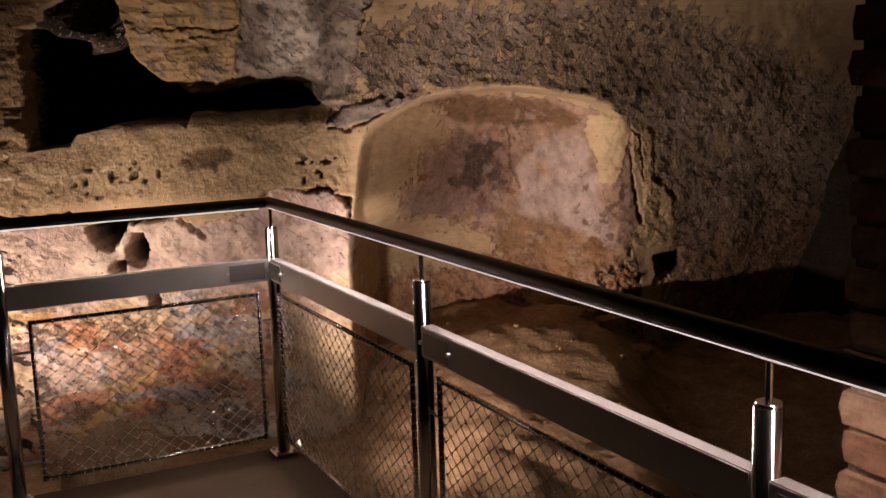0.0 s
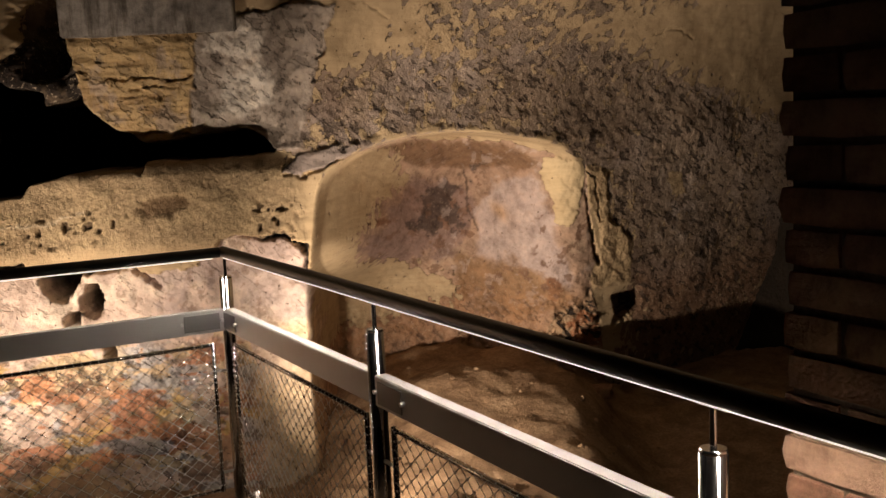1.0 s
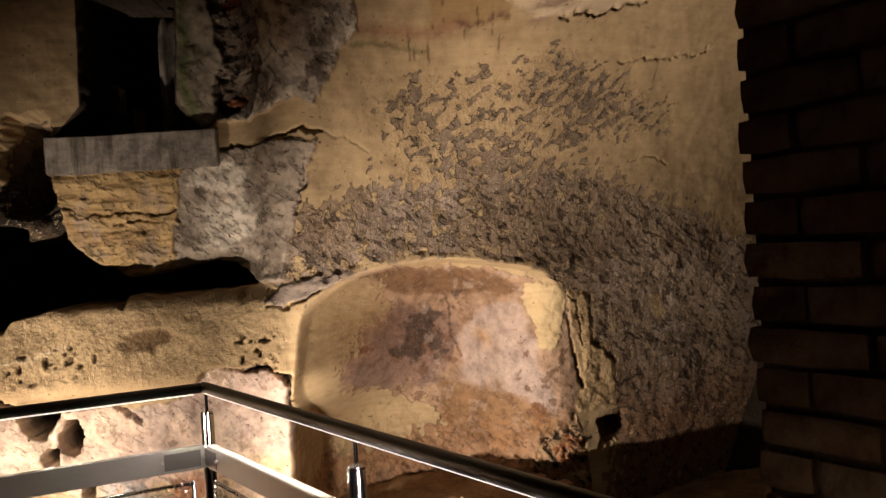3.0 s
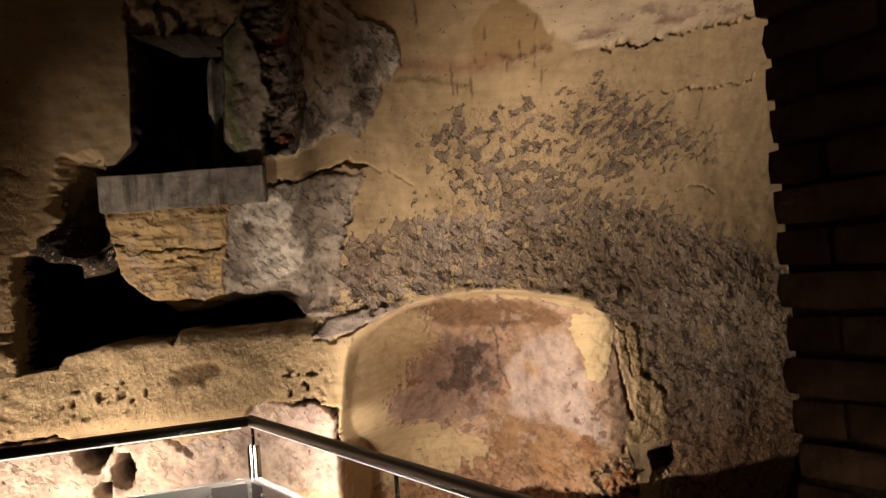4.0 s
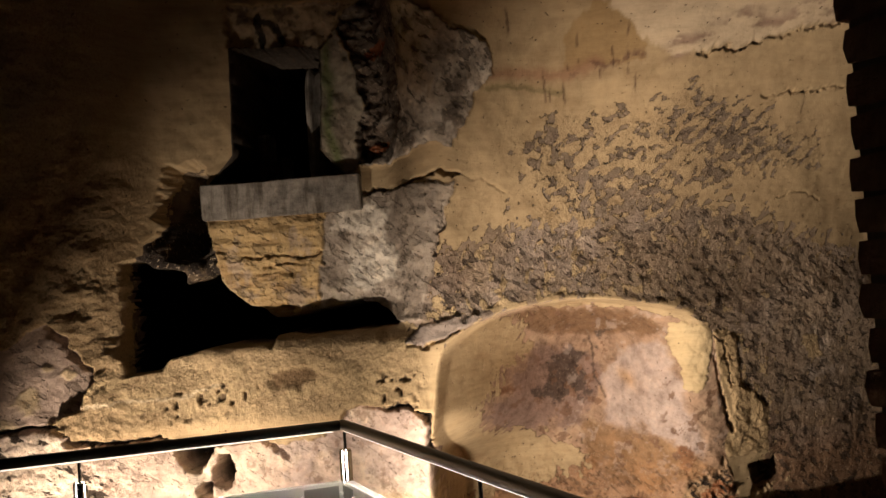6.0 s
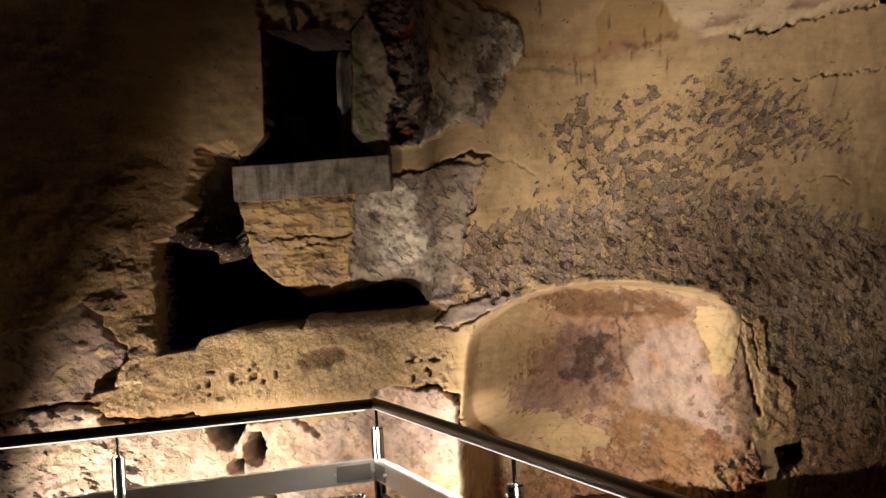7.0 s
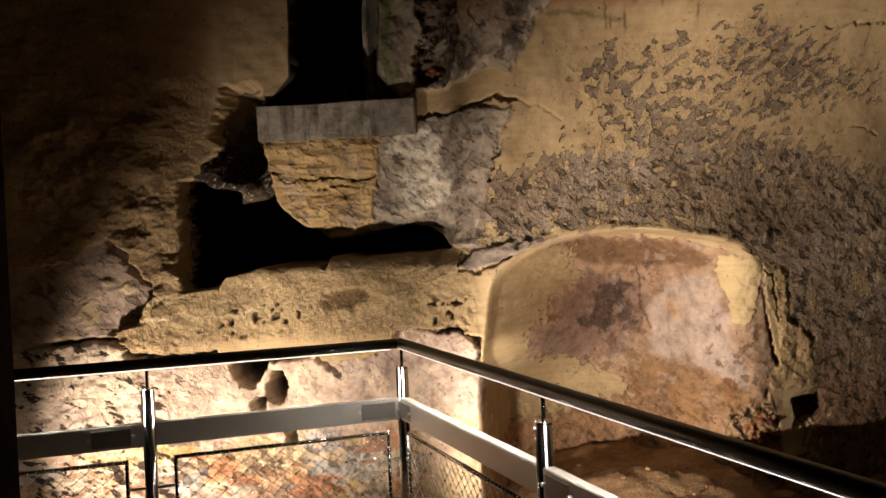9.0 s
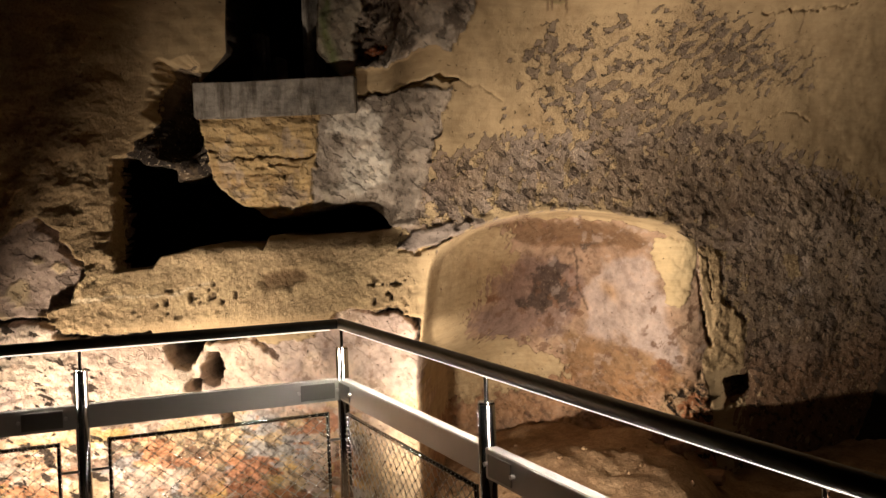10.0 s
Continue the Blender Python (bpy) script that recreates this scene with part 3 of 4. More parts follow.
    flaky = np.clip(high_gap / 0.2, -2.4, 0.25) - 0.42 + 0.3 * fbm(X, Z, 3.2, 118, 3) + 0.6 * np.exp(-(((X - 0.75) / 0.3) ** 2 + ((Z - 2.15) / 0.22) ** 2))
    cover = np.maximum(cover, np.where(high_gap > -0.06, flaky, -2.4))
    cover = np.maximum(cover, -2.4 + 2.6 * sm(0.0, 0.15, inside(wx, wz, WASH)))
    cover -= 2.6 * m(TAN_CHIP, 0.02) + 2.2 * ridge

    def lay(mask, col, how=2.4):
        nonlocal B, cover
        B = tint(B, mask, col)
        cover = cover * (1 - mask) + how * mask

    def mottle(mask, scale, seed, lo, hi, amount, col, sx=1.0, sz=1.0):
        nonlocal B
        B = tint(B, mask * sm(lo, hi, fbm(X * sx, Z * sz, scale, seed, 6, 0.62)) * amount, col)

    lay(ochre, (0.5, 0.36, 0.18))
    mottle(ochre, 9, 83, 0.1, 0.6, 0.6, (0.33, 0.21, 0.1), 0.35, 2.2)
    mottle(ochre, 5, 117, 0.1, 0.5, 0.55, (0.36, 0.3, 0.26))
    lay(greyl, (0.4, 0.345, 0.285))
    mottle(greyl, 5, 119, -0.1, 0.5, 0.6, (0.25, 0.21, 0.175), 1.8, 0.6)
    white = np.exp(-((X + 1.02 - 0.1 * mid) / 0.12) ** 2) * sm(1.62, 1.8, Z) + 0.8 * np.exp(-(((X + 0.85) / 0.14) ** 2 + ((Z - 1.85) / 0.12) ** 2))
    B = tint(B, greyl * sm(0.25, 0.75, white * (0.9 + 0.9 * fbm(X, Z, 9, 122, 5, 0.65))) * 0.9, (0.72, 0.67, 0.58))
    mottle(greyl * (1 - sm(1.55, 1.8, Z)) * (1 - sm(-1.1, -0.95, X)), 9, 121, 0.0, 0.5, 0.6, (0.24, 0.24, 0.13))
    lay(jamb, (0.42, 0.37, 0.29))
    mottle(jamb, 9, 124, 0.1, 0.5, 0.6, (0.24, 0.2, 0.16))
    B = tint(B, jamb * np.exp(-((X + 1.16 - 0.03 * mid) / 0.035) ** 2) * 0.8, (0.14, 0.18, 0.06))
    lay(greyh, (0.42, 0.37, 0.31))
    mottle(greyh, 7, 125, 0.0, 0.45, 0.85, (0.66, 0.61, 0.53))
    mottle(greyh, 6, 127, 0.1, 0.45, 0.85, (0.13, 0.105, 0.085))
    B = tint(B, greyh * (1 - sm(-0.5, -0.35, X + 0.1 * mid)) * sm(2.6, 2.8, Z) * 0.6, (0.42, 0.31, 0.18))
    lay(rub, (0.2, 0.155, 0.12))
    B = tint(B, rub * sm(-0.1, -0.5, cobble) * 0.7, (0.4, 0.35, 0.29))
    for bx, bz in ((-0.82, 3.1), (-0.87, 2.53)):
        B = tint(B, rub * sm(1.0, 0.8, np.hypot((wx - bx - 0.4 * (wz - bz)) / 0.09, (wz - bz) / 0.04)), (0.42, 0.15, 0.07))
    lay(lintel * (1 - win), (0.46, 0.36, 0.24))
    mottle(lintel * (1 - win), 12, 128, 0.1, 0.5, 0.8, (0.15, 0.11, 0.08))
    for pts in ([(-1.56, 3.4), (-1.55, 3.2)], [(-1.56, 3.38), (-1.46, 3.3), (-1.41, 3.2)]):
        B = tint(B, lintel * sm(0.03, 0.018, line_gap(wx, wz, pts)), (0.05, 0.04, 0.03))
    # stones by the cavity: darkened in colour to stand in for shade
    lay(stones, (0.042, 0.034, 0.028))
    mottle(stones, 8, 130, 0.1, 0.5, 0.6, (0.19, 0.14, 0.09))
    # side hollow: the shade inside it is put into its colour
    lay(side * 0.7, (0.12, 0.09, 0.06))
    lay(plum, (0.36, 0.28, 0.23))
    mottle(plum, 5, 137, 0.0, 0.5, 0.6, (0.27, 0.2, 0.17))
    lay(knob, (0.54, 0.43, 0.28))
    lay(tongue, (0.29, 0.245, 0.215))
    lay(pink, (0.6, 0.475, 0.39))
    mottle(pink, 4, 129, 0.0, 0.5, 0.7, (0.68, 0.58, 0.46))
    mottle(pink * sm(0.3, 0.5, Z), 3.5, 131, 0.1, 0.45, 0.65, (0.43, 0.34, 0.31))
    mottle(pink, 15, 132, 0.45, 0.6, 0.55, (0.26, 0.17, 0.12))
    mottle(pink * (1 - sm(0.45, 0.55, Z)), 4, 138, 0.1, 0.2, 0.7, (0.62, 0.48, 0.28))
    for sd, lim, col in ((141, 0.25, (0.46, 0.2, 0.1)), (142, 0.3, (0.6, 0.42, 0.17)), (143, 0.35, (0.4, 0.41, 0.42)), (144, 0.3, (0.52, 0.33, 0.21)), (145, 0.4, (0.2, 0.13, 0.09))):
        mottle(low, 3, sd, lim, lim + 0.06, 0.8, col, 1.0, 1.9)
    B = tint(B, pink * (1 - sm(0.15, 0.35, Z + 0.1 * mid)) * sm(-1.05, -0.9, X) * 0.8, (0.52, 0.4, 0.25))
    # holes, gap under the ledge, cavity and window edges: shade painted near black
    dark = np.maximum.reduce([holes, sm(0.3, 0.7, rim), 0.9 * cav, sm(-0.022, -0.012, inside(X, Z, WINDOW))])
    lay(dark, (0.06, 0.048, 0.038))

    # under the arch: tan skin to one side, mauve and brown crust in the middle
    patch = fbm(X, Z, 4.5, 133, 6, 0.62)
    skin = np.zeros_like(C) + (0.5, 0.39, 0.24)
    skin = tint(skin, sm(0.0, 0.5, patch) * 0.5, (0.44, 0.32, 0.19))
    skin = tint(skin, pale, (0.6, 0.48, 0.29))
    tan_gap = inside(wx, wz, TAN_LEFT)
    rc = np.clip(-tan_gap / 0.07, -1.0, 2.2) - 0.1
    rec = np.zeros_like(C) + (0.39, 0.27, 0.19)
    rec = tint(rec, sm(0.05, 0.3, patch) * 0.55, (0.5, 0.375, 0.26))

    def daub(poly, soft, amount, col, rough=0.12):
        nonlocal rec
        rec = tint(rec, sm(-soft, soft, inside(wx, wz, poly) + rough * 0.35 * patch) * amount, col)

    daub(MAUVE_MID, 0.03, 0.85, (0.24, 0.165, 0.14), 0.3)
    daub(BROWN_BAND, 0.02, 0.9, (0.2, 0.12, 0.068))
    daub(HAZE, 0.035, 0.85, (0.48, 0.395, 0.36))
    daub(ORANGE, 0.05, 0.85, (0.28, 0.17, 0.088), 0.3)
    daub(DARK_BLOT, 0.03, 0.9, (0.085, 0.062, 0.052), 0.5)
    daub(SPOT_LOW, 0.03, 0.9, (0.09, 0.07, 0.05))
    for chip in RED_CHIPS:
        daub(chip, 0.012, 0.9, (0.2, 0.1, 0.055))
    rec = tint(rec, sm(0.35, 0.55, fbm(X, Z, 12, 146, 5, 0.6)) * sm(-0.1, 0.3, X) * 0.3, (0.58, 0.5, 0.45))
    rec = tint(rec, np.exp(-(((X - 0.62 - 0.5 * (0.86 - Z)) / 0.05) ** 2 + ((Z - 0.93) / 0.07) ** 2)) * 0.6, (0.5, 0.3, 0.12))
    rec = tint(rec, np.clip(foot * (0.9 + 0.6 * patch), 0, 1) * 0.7, (0.38, 0.215, 0.11))
    rec = tint(rec, rubble * 0.7, (0.5, 0.36, 0.22))
    rec = tint(rec, rubble * sm(0.15, 0.25, fbm(X, Z * 1.8, 5, 147)) * 0.85, (0.4, 0.17, 0.08))
    rec = tint(rec, sm(0.5, 0.6, fbm(X, Z, 16, 135, 4)) * (0.2 + 0.6 * sm(0.3, 0.6, value_noise(X * 3, Z * 3, 136))), (0.2, 0.12, 0.08))
    rec = tint(rec, np.exp(-(line_gap(wx, wz, [(0.33, 1.25), (0.36, 1.1), (0.35, 0.95), (0.42, 0.78)]) / 0.009) ** 2) * 0.8, (0.07, 0.05, 0.04))
    lip = sm(0.075, 0.035, arch_gap + 0.02 * mid) * sm(-0.2, 0.1, X) * sm(1.2, 1.35, Z)
    rc = rc - 4.6 * pale - 3.0 * lip
    rc = np.where(tongue > 0.5, 2.4, rc)
    rec = tint(rec, tongue, (0.29, 0.245, 0.215))
    C = C * (1 - arch[..., None]) + skin * arch[..., None]
    B = B * (1 - arch[..., None]) + rec * arch[..., None]
    cover = cover * (1 - arch) + rc * arch
    coarse = np.maximum.reduce([0.62 * stain, 0.8 * flank, 0.7 * ledge, 0.9 * rub, 0.45 * greyh, 0.4 * low, 0.3 * greyl, 0.3 * ochre, 0.7 * stones, 0.35 * plum, 0.12 * pink]) * (1 - arch)
    coarse = np.clip(coarse + arch * (0.06 + 0.6 * rubble + 0.2 * foot) + 0.6 * ridge, 0.04, 1)

    nz, nx = X.shape
    co = np.stack([X, Y, Z], -1).reshape(-1, 3)
    i = np.arange(nz * nx).reshape(nz, nx)
    q = np.stack([i[:-1, :-1], i[:-1, 1:], i[1:, 1:], i[1:, :-1]], -1).reshape(-1, 4)
    open_face = (np.maximum(cav, win).ravel()[q] > 0.5).all(1)
    q = q[~open_face]
    me = bpy.data.meshes.new("wall_north")
    me.vertices.add(len(co))
    me.vertices.foreach_set("co", co.ravel())
    me.loops.add(q.size)
    me.loops.foreach_set("vertex_index", q.ravel().astype(np.int32))
    me.polygons.add(len(q))
    me.polygons.foreach_set("loop_start", np.arange(0, q.size, 4, dtype=np.int32))
    me.update(calc_edges=True)
    at = me.attributes.new("pigment", "FLOAT_COLOR", "POINT")
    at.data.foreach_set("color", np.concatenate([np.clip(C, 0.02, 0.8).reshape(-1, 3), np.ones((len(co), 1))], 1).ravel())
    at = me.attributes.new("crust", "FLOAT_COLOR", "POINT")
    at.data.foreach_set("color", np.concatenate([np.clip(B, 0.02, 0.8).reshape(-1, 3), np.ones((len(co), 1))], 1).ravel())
    at = me.attributes.new("cover", "FLOAT", "POINT")
    at.data.foreach_set("value", cover.ravel())
    at = me.attributes.new("coarse", "FLOAT", "POINT")
    at.data.foreach_set("value", coarse.ravel())
    me.shade_smooth()
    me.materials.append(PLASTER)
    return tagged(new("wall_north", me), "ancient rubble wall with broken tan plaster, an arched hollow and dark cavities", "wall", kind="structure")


wall = old_wall(WALL_STEP)


# ---- ground, deck and enclosure ----
def ground_sheet():
    bm = bmesh.new()
    xs, ys = np.linspace(-4.6, 5.0, 200), np.linspace(0.5, 9.2, 200)
    grid = []
    for y in ys:
        row = []
        for x in xs:
            t = min(max((y - 4.9) / 2.9, 0), 1)
            z = -0.42 + 0.31 * t * t * (3 - 2 * t)
            s = min(max((-0.1 - x) / 0.7, 0), 1)
            z -= 0.14 * s * min(max((y - 4.5) / 1.5, 0), 1)
            e = min(max((x - 0.9) / 0.6, 0), 1)
            z -= 0.42 * e * e * (3 - 2 * e)
            z += 0.17 * math.exp(-((x - 0.3) ** 2 / 0.35 + (y - 6.85) ** 2 / 0.14))
            z += 0.05 * noise.fractal((x * 2.2, y * 2.2, 0.3), 0.9, 2.1, 5) + 0.022 * noise.ridged_multi_fractal((x * 3.5, y * 5.5, 2.0), 0.9, 2.1, 5, 0.9, 2.0) - 0.03 + 0.018 * noise.fractal((x * 11, y * 11, 4.0), 0.8, 2.1, 4)
            row.append(bm.verts.new((x, y, z)))
        grid.append(row)
    for j in range(len(ys) - 1):
        for i in range(len(xs) - 1):
            bm.faces.new((grid[j][i], grid[j][i + 1], grid[j + 1][i + 1], grid[j + 1][i]))
    return tagged(obj("ground", bm, EARTH, smooth=True), "uneven packed brown earth floor of the pit", "ground", kind="structure")


ground_sheet()

CORNER = Vector((-0.81, 4.587, 0))
ALONG = Vector((0.479, -0.878, 0)).normalized()
ACROSS = Vector((-0.88, -0.475, 0)).normalized()


def run_matrix(direction, start=CORNER):
    """A frame whose x runs along a railing and y away from the walkway's middle."""
    side = Vector((0, 0, 1)).cross(direction)
    return Matrix(((direction.x, side.x, 0, start.x), (direction.y, side.y, 0, start.y), (0, 0, 1, 0), (0, 0, 0, 1)))


def deck():
    bm = bmesh.new()
    o = CORNER - ALONG * 0.07 - ACROSS * 0.07
    pts = [o, o + ALONG * 6.5, o + ALONG * 6.5 + ACROSS * 5.2, o + ACROSS * 5.2]
    top = [bm.verts.new((p.x, p.y, 0)) for p in pts]
    f = bm.faces.new(top)
    r = bmesh.ops.extrude_face_region(bm, geom=[f])
    for v in r["geom"]:
        if isinstance(v, bmesh.types.BMVert):
            v.co.z -= 0.1
    bmesh.ops.recalc_face_normals(bm, faces=bm.faces)
    return tagged(obj("floor", bm, DECK), "smooth brown-grey walkway deck inside the railing", "floor", kind="structure")


deck()
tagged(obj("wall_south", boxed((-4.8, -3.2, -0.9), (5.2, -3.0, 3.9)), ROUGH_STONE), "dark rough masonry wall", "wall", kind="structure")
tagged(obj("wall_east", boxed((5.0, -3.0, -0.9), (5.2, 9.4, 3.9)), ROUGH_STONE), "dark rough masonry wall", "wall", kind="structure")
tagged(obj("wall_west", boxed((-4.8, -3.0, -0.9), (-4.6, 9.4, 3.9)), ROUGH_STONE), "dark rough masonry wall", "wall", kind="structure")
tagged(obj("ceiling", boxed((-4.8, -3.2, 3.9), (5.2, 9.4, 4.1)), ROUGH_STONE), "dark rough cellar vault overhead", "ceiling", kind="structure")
tagged(obj("subfloor", boxed((-4.8, -3.2, -1.1), (5.2, 9.4, -0.9)), ROUGH_STONE), "bare ground under the walkway", "ground", kind="structure")
# Two added backing slabs close the openings and keep them dark.
tagged(obj("wall_inner", boxed((-3.4, 7.35, 0.9), (-0.75, 7.6, 3.9)), ROUGH_STONE), "added near-black backing wall deep inside the openings", "wall", kind="structure")
tagged(obj("wall_far", boxed((-4.6, 9.2, -0.9), (5.0, 9.4, 3.9)), ROUGH_STONE), "added near-black backing wall behind the old wall", "wall", kind="structure")
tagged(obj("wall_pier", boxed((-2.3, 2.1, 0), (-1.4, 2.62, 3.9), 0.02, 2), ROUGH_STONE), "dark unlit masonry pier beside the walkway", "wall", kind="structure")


# ---- railing ----
def base_plate(parent, x):
    bm = boxed((x - 0.05, -0.05, 0), (x + 0.05, 0.05, 0.01), 0.003)
    bp = part("base_plate", bm, STEEL, parent)
    for dx, dy in ((-0.035, -0.035), (0.035, -0.035), (0.035, 0.035), (-0.035, 0.035)):
        bm = tubed((x + dx, dy, 0.01), (x + dx, dy, 0.02), 0.008, 6)
        part("bolt", bm, STEEL, parent)
    return bp


def post(rail, x, corner=False):
    bm = tubed((x, 0, 0.004), (x, 0, 0.992), 0.0268, 24)
    tube(bm, (x, 0, 0.992), (x, 0, 1.0), 0.0268, 24, 0.0235)
    p = part("post", bm, POLISHED, rail, smooth=False)
    for f in p.data.polygons:
        f.use_smooth = abs(f.normal.z) < 0.5
    bm = tubed((x, 0, 1.0), (x, 0, 1.075), 0.007, 12)
    part("pin", bm, POLISHED, p)
    bm = boxed((x - 0.035, -0.005, 1.074), (x + 0.035, 0.005, 1.0767))
    part("saddle", bm, STEEL, p)
    base_plate(p, x)
    return p


def handrail(rail, a, b):
    bm = bmesh.new()
    rx = []
    n = 20
    for x in (a, b):
        ring = []
        for k in range(n):
            an = 2 * math.pi * k / n
            ring.append(bm.verts.new((x, 0.024 * math.cos(an), 1.1025 + 0.021 * max(math.sin(an) * 1.3 if math.sin(an) < 0 else math.sin(an), -0.98))))
        rx.append(ring)
    for k in range(n):
        bm.faces.new((rx[0][k], rx[0][(k + 1) % n], rx[1][(k + 1) % n], rx[1][k]))
    bm.faces.new(rx[0]), bm.faces.new(rx[1])
    bmesh.ops.recalc_face_normals(bm, faces=bm.faces)
    h = part("handrail", bm, RAIL_DARK, rail, "dark round handrail", smooth=True)
    part("led_strip", boxed((a + 0.03, -0.006, 1.0785), (b - 0.03, 0.006, 1.0812)), LED, h, "glowing warm white light strip")
    # Edges glow by themselves to draw the bright line under the handrail.
    for y in (-0.0085, 0.0065):
        part("profile_edge", boxed((a + 0.03, y, 1.0772), (b - 0.03, y + 0.002, 1.0822)), LED_EDGE, h, "edge of the light profile, made to glow by itself")
    return h


def mid_rail(rail, a, b):
    m = part("mid_rail", boxed((a, -0.02, 0.772), (b, 0.02, 0.866), 0.003, 2), SATIN, rail, "brushed steel flat rail")
    return m


def splice(rail, x, face=-1):
    y = face * 0.0225
    bm = boxed((x - 0.075, min(y, y + face * 0.004), 0.785), (x + 0.075, max(y, y + face * 0.004), 0.853), 0.001)
    s = part("splice_plate", bm, DARK_STEEL, rail, "dull dark steel plate")
    for dx in (-0.085, 0.085):
        part("bolt", tubed((x + dx, 0, 0.82), (x + dx, face * 0.034, 0.82), 0.007, 10), STEEL, s)
    return s


def mesh_panel(rail, a, b, lo=0.085, hi=0.715):
    """A steel frame with a net of thin rope in diamonds, held to its posts by short rods."""
    r = 0.0085
    bm = bmesh.new()
    for p, q in (((a, 0, lo), (b, 0, lo)), ((a, 0, hi), (b, 0, hi)), ((a, 0, lo - r), (a, 0, hi + r)), ((b, 0, lo - r), (b, 0, hi + r))):
        tube(bm, p, q, r, 10)
    fr = part("panel_frame", bm, POLISHED, rail, smooth=True)
    for z in (0.16, 0.60):
        for x, d in ((a, -1), (b, 1)):
            part("rod", tubed((x, 0, z), (x + d * 0.07, 0, z), 0.006, 8), STEEL, fr)
    cw, ch = 0.0635, 0.050
    k = ch / cw
    rods = []

    def clip(c, s):
        # z = c + s * k * (x - a)
        pts = []
        for x in (a, b):
            z = c + s * k * (x - a)
            if lo <= z <= hi:
                pts.append((x, z))
        for z in (lo, hi):
            x = a + (z - c) / (s * k)
            if a < x < b:
                pts.append((x, z))
        return sorted(pts)[:1] + sorted(pts)[-1:] if len(pts) > 1 else None

    n0 = int((hi - lo + k * (b - a)) / ch) + 2
    for i in range(-n0, n0 + 1):
        for s in (1, -1):
            seg = clip(lo + (i + 0.5) * ch, s)
            if seg and seg[0] != seg[1]:
                (x0, z0), (x1, z1) = seg
                rods.append(((x0, s * 0.0012, z0), (x1, s * 0.0012, z1), 0.0014))
    nx, nz = int((b - a) / cw * 2), int((hi - lo) / ch * 2)
    for i in range(1, nx + 1):
        for j in range(1, nz + 1):
            if (i + j) % 2:
                x, z = a + i * cw / 2, lo + j * ch / 2
                if x < b - 0.01 and z < hi - 0.01:
                    rods.append(((x - 0.0045, 0, z), (x + 0.0045, 0, z), 0.0032))
    for j in range(int((hi - lo) / 0.025)):
        z = lo + 0.02 + j * 0.025
        for x in (a, b):
            rods.append(((x, 0, z - 0.0025), (x, 0, z + 0.0025), 0.0098))
    for i in range(int((b - a) / 0.032)):
        x = a + 0.016 + i * 0.032
        for z in (lo, hi):
            rods.append(((x - 0.0025, 0, z), (x + 0.0025, 0, z), 0.0095))
    part_py("wire_net", *prisms(rods), WIRE, fr, "thin steel rope net in diamonds")
    return fr


def railing(direction, posts, panels, splices, reach, side):
    rail = new("railing")
    rail.matrix_basis = run_matrix(direction)
    tagged(rail, "brushed steel railing with dark handrail, light strip and rope-net panels", "railing", "railings round the walkway")
    for x in posts:
        post(rail, x)
    handrail(rail, *reach)
    edges = [0.0] + [p for p in posts if p > 0]
    for p, q in zip(edges, edges[1:]):
        mid_rail(rail, p + 0.022, q - 0.022)
    for x in splices:
        splice(rail, x, side)
    for p, q in panels:
        mesh_panel(rail, p, q)
    return rail


railing(ALONG, [0.0, 1.435, 2.815, 4.2], [(0.06, 1.345), (1.53, 2.73), (2.9, 4.1)], [0.085, 1.56, 2.94], (-0.02, 5.2), -1)
railing(ACROSS, [1.072, 2.144], [(0.075, 0.975), (1.165, 2.05)], [0.12, 1.22], (0.022, 2.6), 1)



def junction_box(x0, x1):
    """A small black box with a raised rim that sits on the flat rail."""
    b = new("junction_box")
    b.matrix_basis = run_matrix(ALONG)
    tagged(b, "small black box with pale top standing on the flat steel rail", "box")
    part("body", boxed((x0, -0.05, 0.867), (x1, 0.05, 0.922), 0.008, 2), RAIL_DARK, b)
    part("lid", boxed((x0 + 0.006, -0.046, 0.9225), (x1 - 0.006, 0.046, 0.928), 0.002), CONCRETE, b, "pale flat lid")
    for y in (-0.0525,):
        part("frame", boxed((x0 + 0.02, y, 0.878), (x1 - 0.02, y + 0.003, 0.912), 0.001), DARK_STEEL, b)
    return b


junction_box(3.12, 3.45)

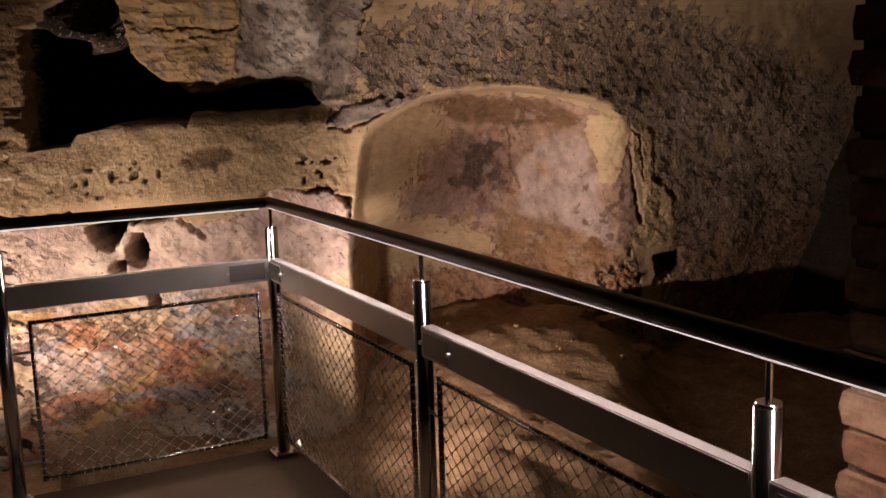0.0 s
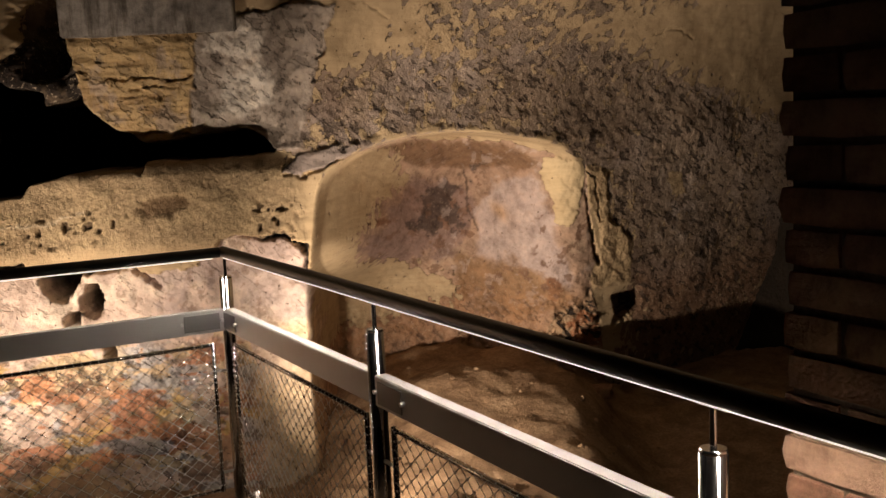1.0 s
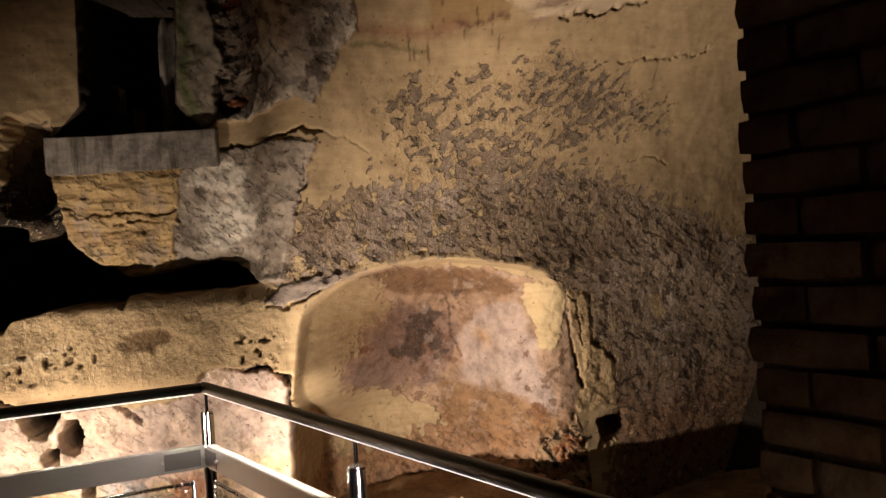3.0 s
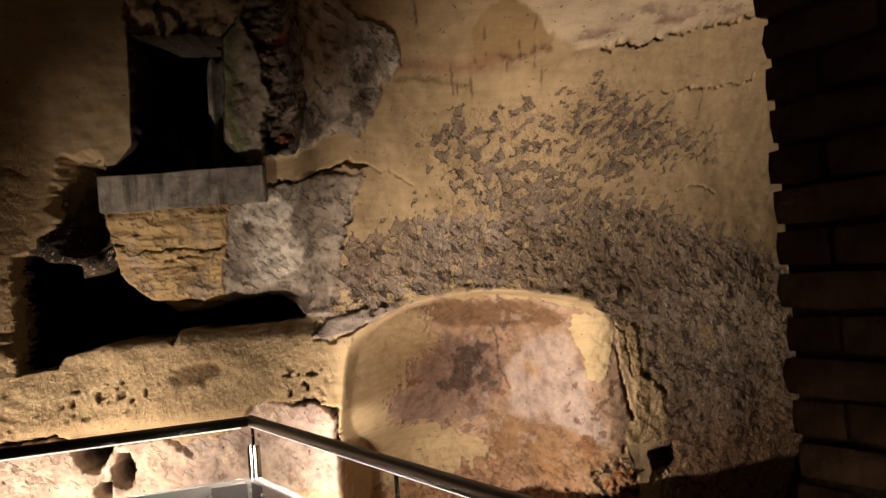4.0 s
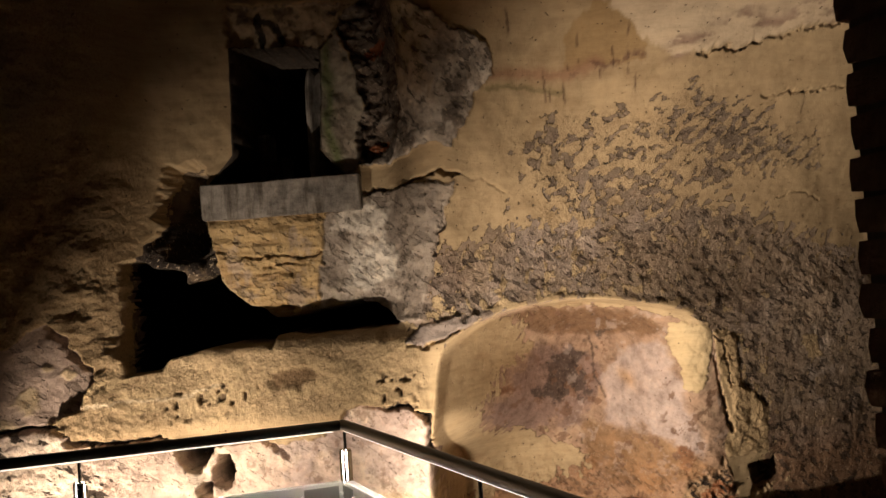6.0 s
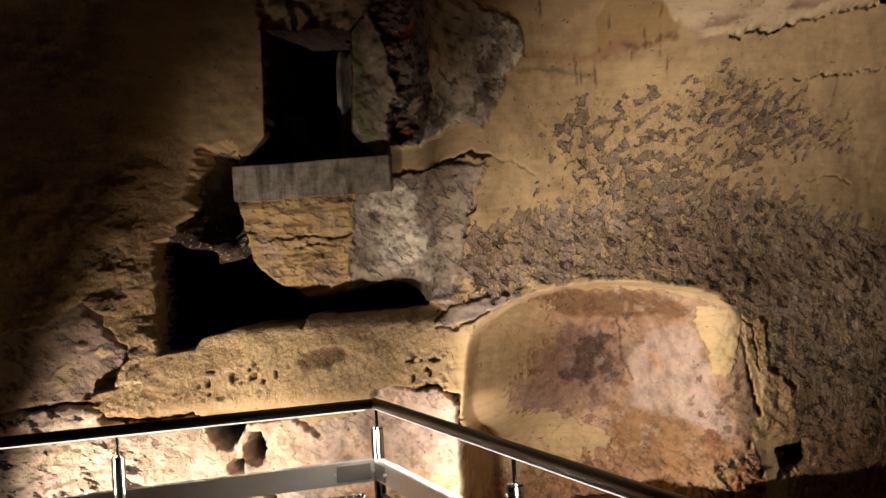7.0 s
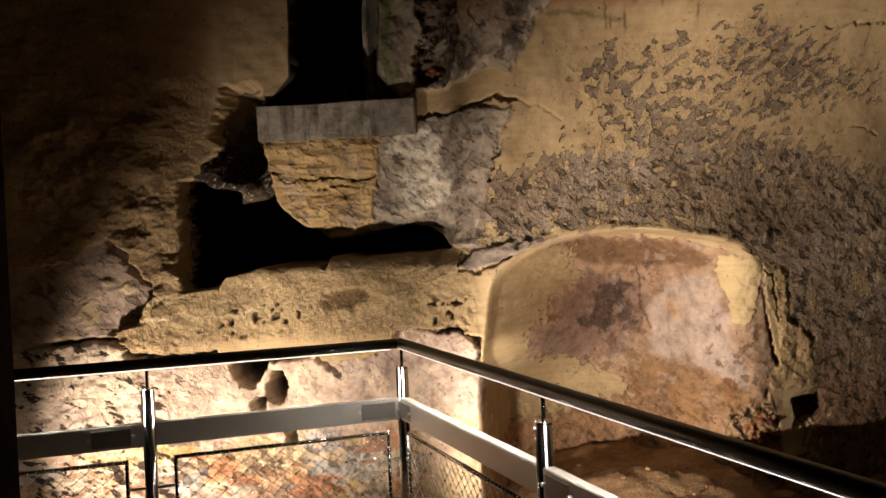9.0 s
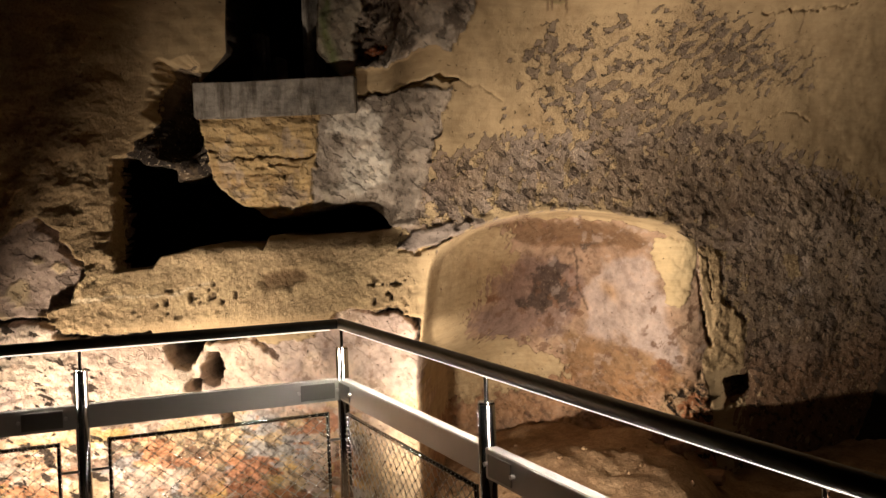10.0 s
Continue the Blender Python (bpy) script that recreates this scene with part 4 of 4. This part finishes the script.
# ---- unseen helper under the deck's corner: added flap that shades the low wall ----
def floodlight():
    f = tagged(new("floodlight"), "unseen added floodlight body whose flap shades the low wall", "floodlight")
    f.matrix_basis = pose(-0.77, 4.78, -0.15)
    part("housing", boxed((-0.08, -0.14, -0.09), (0.08, -0.06, 0.035), 0.008, 2), DARK_STEEL, f)
    part("bracket", boxed((-0.02, -0.12, 0.035), (0.02, -0.09, 0.0515), 0.002), DARK_STEEL, f)
    bm = bmesh.new()
    ring = []
    for deg, top in ((10, 0.066), (20, 0.054), (32, 0.034), (44, 0.012)):
        for d in (0.2, 0.204):
            x, y = -d * math.sin(radians(deg)), d * math.cos(radians(deg))
            ring.append([bm.verts.new((x, y, -0.2)), bm.verts.new((x, y, top))])
    for i in range(0, 6, 2):
        a, b, c, d = ring[i], ring[i + 1], ring[i + 3], ring[i + 2]
        for p, q in ((a, d), (d, c), (c, b), (b, a)):
            if (p, q) in ((d, c), (b, a)) and 0 < i < 4:
                continue
            bm.faces.new((p[0], q[0], q[1], p[1]))
        bm.faces.new((a[1], d[1], c[1], b[1])), bm.faces.new((b[0], c[0], d[0], a[0]))
    bmesh.ops.recalc_face_normals(bm, faces=bm.faces)
    # Added flap: blocks the main lamp to darken a patch of low wall.
    door = part("shade_flap", bm, RAIL_DARK, f, "bent black flap added to cast shade on the low wall")
    part("arm", boxed((-0.075, -0.08, -0.16), (-0.068, 0.19, -0.15)), DARK_STEEL, door)
    return f


floodlight()

# ---- window sill ----
def sill_block():
    bm = boxed((-1.985, 6.225, 2.17), (-0.995, 6.9, 2.392), 0.008, 2)
    bmesh.ops.subdivide_edges(bm, edges=bm.edges, cuts=6, use_grid_fill=True)
    for v in bm.verts:
        v.co += 0.006 * Vector(noise.noise_vector(v.co * 9))
    return tagged(obj("stone_sill", bm, CONCRETE), "grey weathered stone sill below the dark window", "sill")


sill_block()


def window_stone(at, size, seed):
    bm = boxed((-0.5, -0.5, 0), (0.5, 0.5, 1), 0.08, 1)
    bmesh.ops.subdivide_edges(bm, edges=bm.edges, cuts=2, use_grid_fill=True)
    for v in bm.verts:
        c = v.co + 0.1 * Vector(noise.noise_vector(v.co * 2 + Vector((seed, 0, 0))))
        v.co = Vector((c.x * size[0], c.y * size[1], max(c.z, 0) * size[2]))
    return tagged(obj("window_stone", bm, CONCRETE, matrix=pose(*at, 0, 0, seed * 31)), "added pale stone in place of a faint glint in the window", "stone", "stones in the window")


# Added stones stand in for faint glints inside the dark window.
window_stone((-1.53, 6.55, 2.386), (0.08, 0.1, 0.17), 1.3)
window_stone((-1.66, 6.62, 2.386), (0.07, 0.1, 0.34), 2.1)
window_stone((-1.29, 6.5, 2.386), (0.07, 0.12, 0.7), 4.2)

# ---- brick pier beyond the railing ----
def brick_pier():
    start = Vector((0.668, 2.135, 0))
    pier = new("brick_pillar")
    pier.matrix_basis = run_matrix(ALONG, start)
    tagged(pier, "red brick pillar with worn edges beside the railing", "pillar")
    part("core", boxed((0.013, 0.015, -0.6), (1.9, 0.7, 3.9)), MORTAR, pier, "crumbling lime mortar")
    rng = random.Random(5)
    shapes = []
    for s in range(8):
        for ln in (0.245, 0.118):
            bm = boxed((0, 0, 0), (ln, 0.115, 0.066))
            bmesh.ops.subdivide_edges(bm, edges=[e for e in bm.edges], cuts=1, use_grid_fill=True)
            for v in bm.verts:
                c = v.co - Vector((ln / 2, 0.0575, 0.0315))
                v.co -= 0.004 * Vector((c.x / (ln / 2), c.y / 0.0575, c.z / 0.0315)) * (1 if sum(abs(w) > 0.9 * h for w, h in zip(c, (ln / 2, 0.0575, 0.0315))) == 3 else 0.35 if sum(abs(w) > 0.9 * h for w, h in zip(c, (ln / 2, 0.0575, 0.0315))) == 2 else 0)
                v.co += Vector([rng.uniform(-0.0025, 0.0025) for _ in range(3)])
            me = bpy.data.meshes.new("brick")
            bm.to_mesh(me)
            bm.free()
            me.materials.append(BRICK)
            shapes.append((ln, me))
    z, row = -0.6, 0
    while z < 3.85:
        x = 0.0
        head = row % 2 == 0
        while x < 1.1:
            ln, me = shapes[rng.randrange(8) * 2 + (1 if head and x == 0 else 0)]
            b = new("brick", me)
            b.parent = pier
            b.location = (x + (rng.uniform(-0.009, 0.007) if x == 0 else 0), rng.uniform(-0.005, 0.004), z + rng.uniform(-0.002, 0.002))
            x += ln + 0.011
        z += 0.0738
        row += 1
    return pier


brick_pier()


# ---- loose stones in the pit ----
def boulder(at, size, seed, turn=0.0, material=None, label="rough brown boulder lying in the pit"):
    bm = bmesh.new()
    bmesh.ops.create_icosphere(bm, subdivisions=4, radius=0.5)
    for v in bm.verts:
        d = 0.22 * noise.fractal(v.co * 1.6 + Vector((seed, 0, 0)), 0.9, 2.0, 4) + 0.05 * noise.fractal(v.co * 7 + Vector((0, seed, 0)), 0.8, 2.0, 4)
        c = v.co * (1 + d)
        v.co = Vector((c.x * size[0], c.y * size[1], max(c.z, -0.3) * size[2]))
    ob = obj("boulder", bm, material or EARTH, smooth=True, matrix=pose(*at, 0, 0, turn))
    return tagged(ob, label, "stone", "stones in the pit")


boulder((-1.85, 5.45, -0.44), (0.6, 0.4, 0.6), 3.1, 20)


def ground_height(x, y):
    """Where the pit's earth lies, without its small lumps."""
    t = min(max((y - 4.9) / 2.9, 0), 1)
    z = -0.42 + 0.31 * t * t * (3 - 2 * t)
    s = min(max((-0.1 - x) / 0.7, 0), 1)
    z -= 0.14 * s * min(max((y - 4.5) / 1.5, 0), 1)
    e = min(max((x - 0.9) / 0.6, 0), 1)
    z -= 0.42 * e * e * (3 - 2 * e)
    return z + 0.17 * math.exp(-((x - 0.3) ** 2 / 0.35 + (y - 6.85) ** 2 / 0.14))


def brick_fragment(x, y, turn, size):
    bm = boxed((-0.5, -0.5, -0.5), (0.5, 0.5, 0.5), 0.06, 2)
    bmesh.ops.subdivide_edges(bm, edges=bm.edges, cuts=1, use_grid_fill=True)
    for v in bm.verts:
        c = v.co + 0.09 * Vector(noise.noise_vector(v.co * 2.3 + Vector((x, y, 0))))
        v.co = Vector((c.x * size[0], c.y * size[1], c.z * size[2]))
    ob = obj("brick_fragment", bm, BRICK, matrix=pose(x, y, ground_height(x, y) + size[2] * 0.3, 6, -5, turn))
    return tagged(ob, "broken red brick half sunk in the earth", "brick", "broken bricks in the pit")


brick_fragment(1.02, 7.42, 15, (0.2, 0.11, 0.075))
brick_fragment(1.22, 7.3, -20, (0.15, 0.12, 0.08))
brick_fragment(0.9, 7.5, 50, (0.12, 0.09, 0.07))


def loose_rubble():
    """Pebbles and clods strewn over the pit."""
    rng = random.Random(9)
    verts, faces = [], []
    for _ in range(170):
        x, y = rng.uniform(-0.6, 1.6), rng.uniform(5.4, 7.7)
        s = 0.005 + 0.02 * rng.random() ** 4
        c = Vector((x, y, ground_height(x, y) - 0.004))
        k = len(verts)
        for d in ((1, 0, 0), (-1, 0, 0), (0, 1, 0), (0, -1, 0), (0, 0, 0.8), (0, 0, -0.8), (0.6, 0.6, 0.4), (-0.6, 0.5, 0.45), (0.5, -0.6, 0.4), (-0.5, -0.6, 0.4)):
            verts.append(c + Vector([v * s * rng.uniform(0.7, 1.3) for v in d]))
        for f in ((0, 6, 4), (6, 2, 4), (2, 7, 4), (7, 1, 4), (1, 9, 4), (9, 3, 4), (3, 8, 4), (8, 0, 4), (0, 2, 6), (2, 1, 7), (1, 3, 9), (3, 0, 8), (0, 5, 2), (2, 5, 1), (1, 5, 3), (3, 5, 0)):
            faces.append(tuple(k + v for v in f))
    return tagged(part_py("loose_rubble", verts, faces, EARTH), "small clods and pebbles strewn over the earth", "rubble", kind="stuff")


loose_rubble()
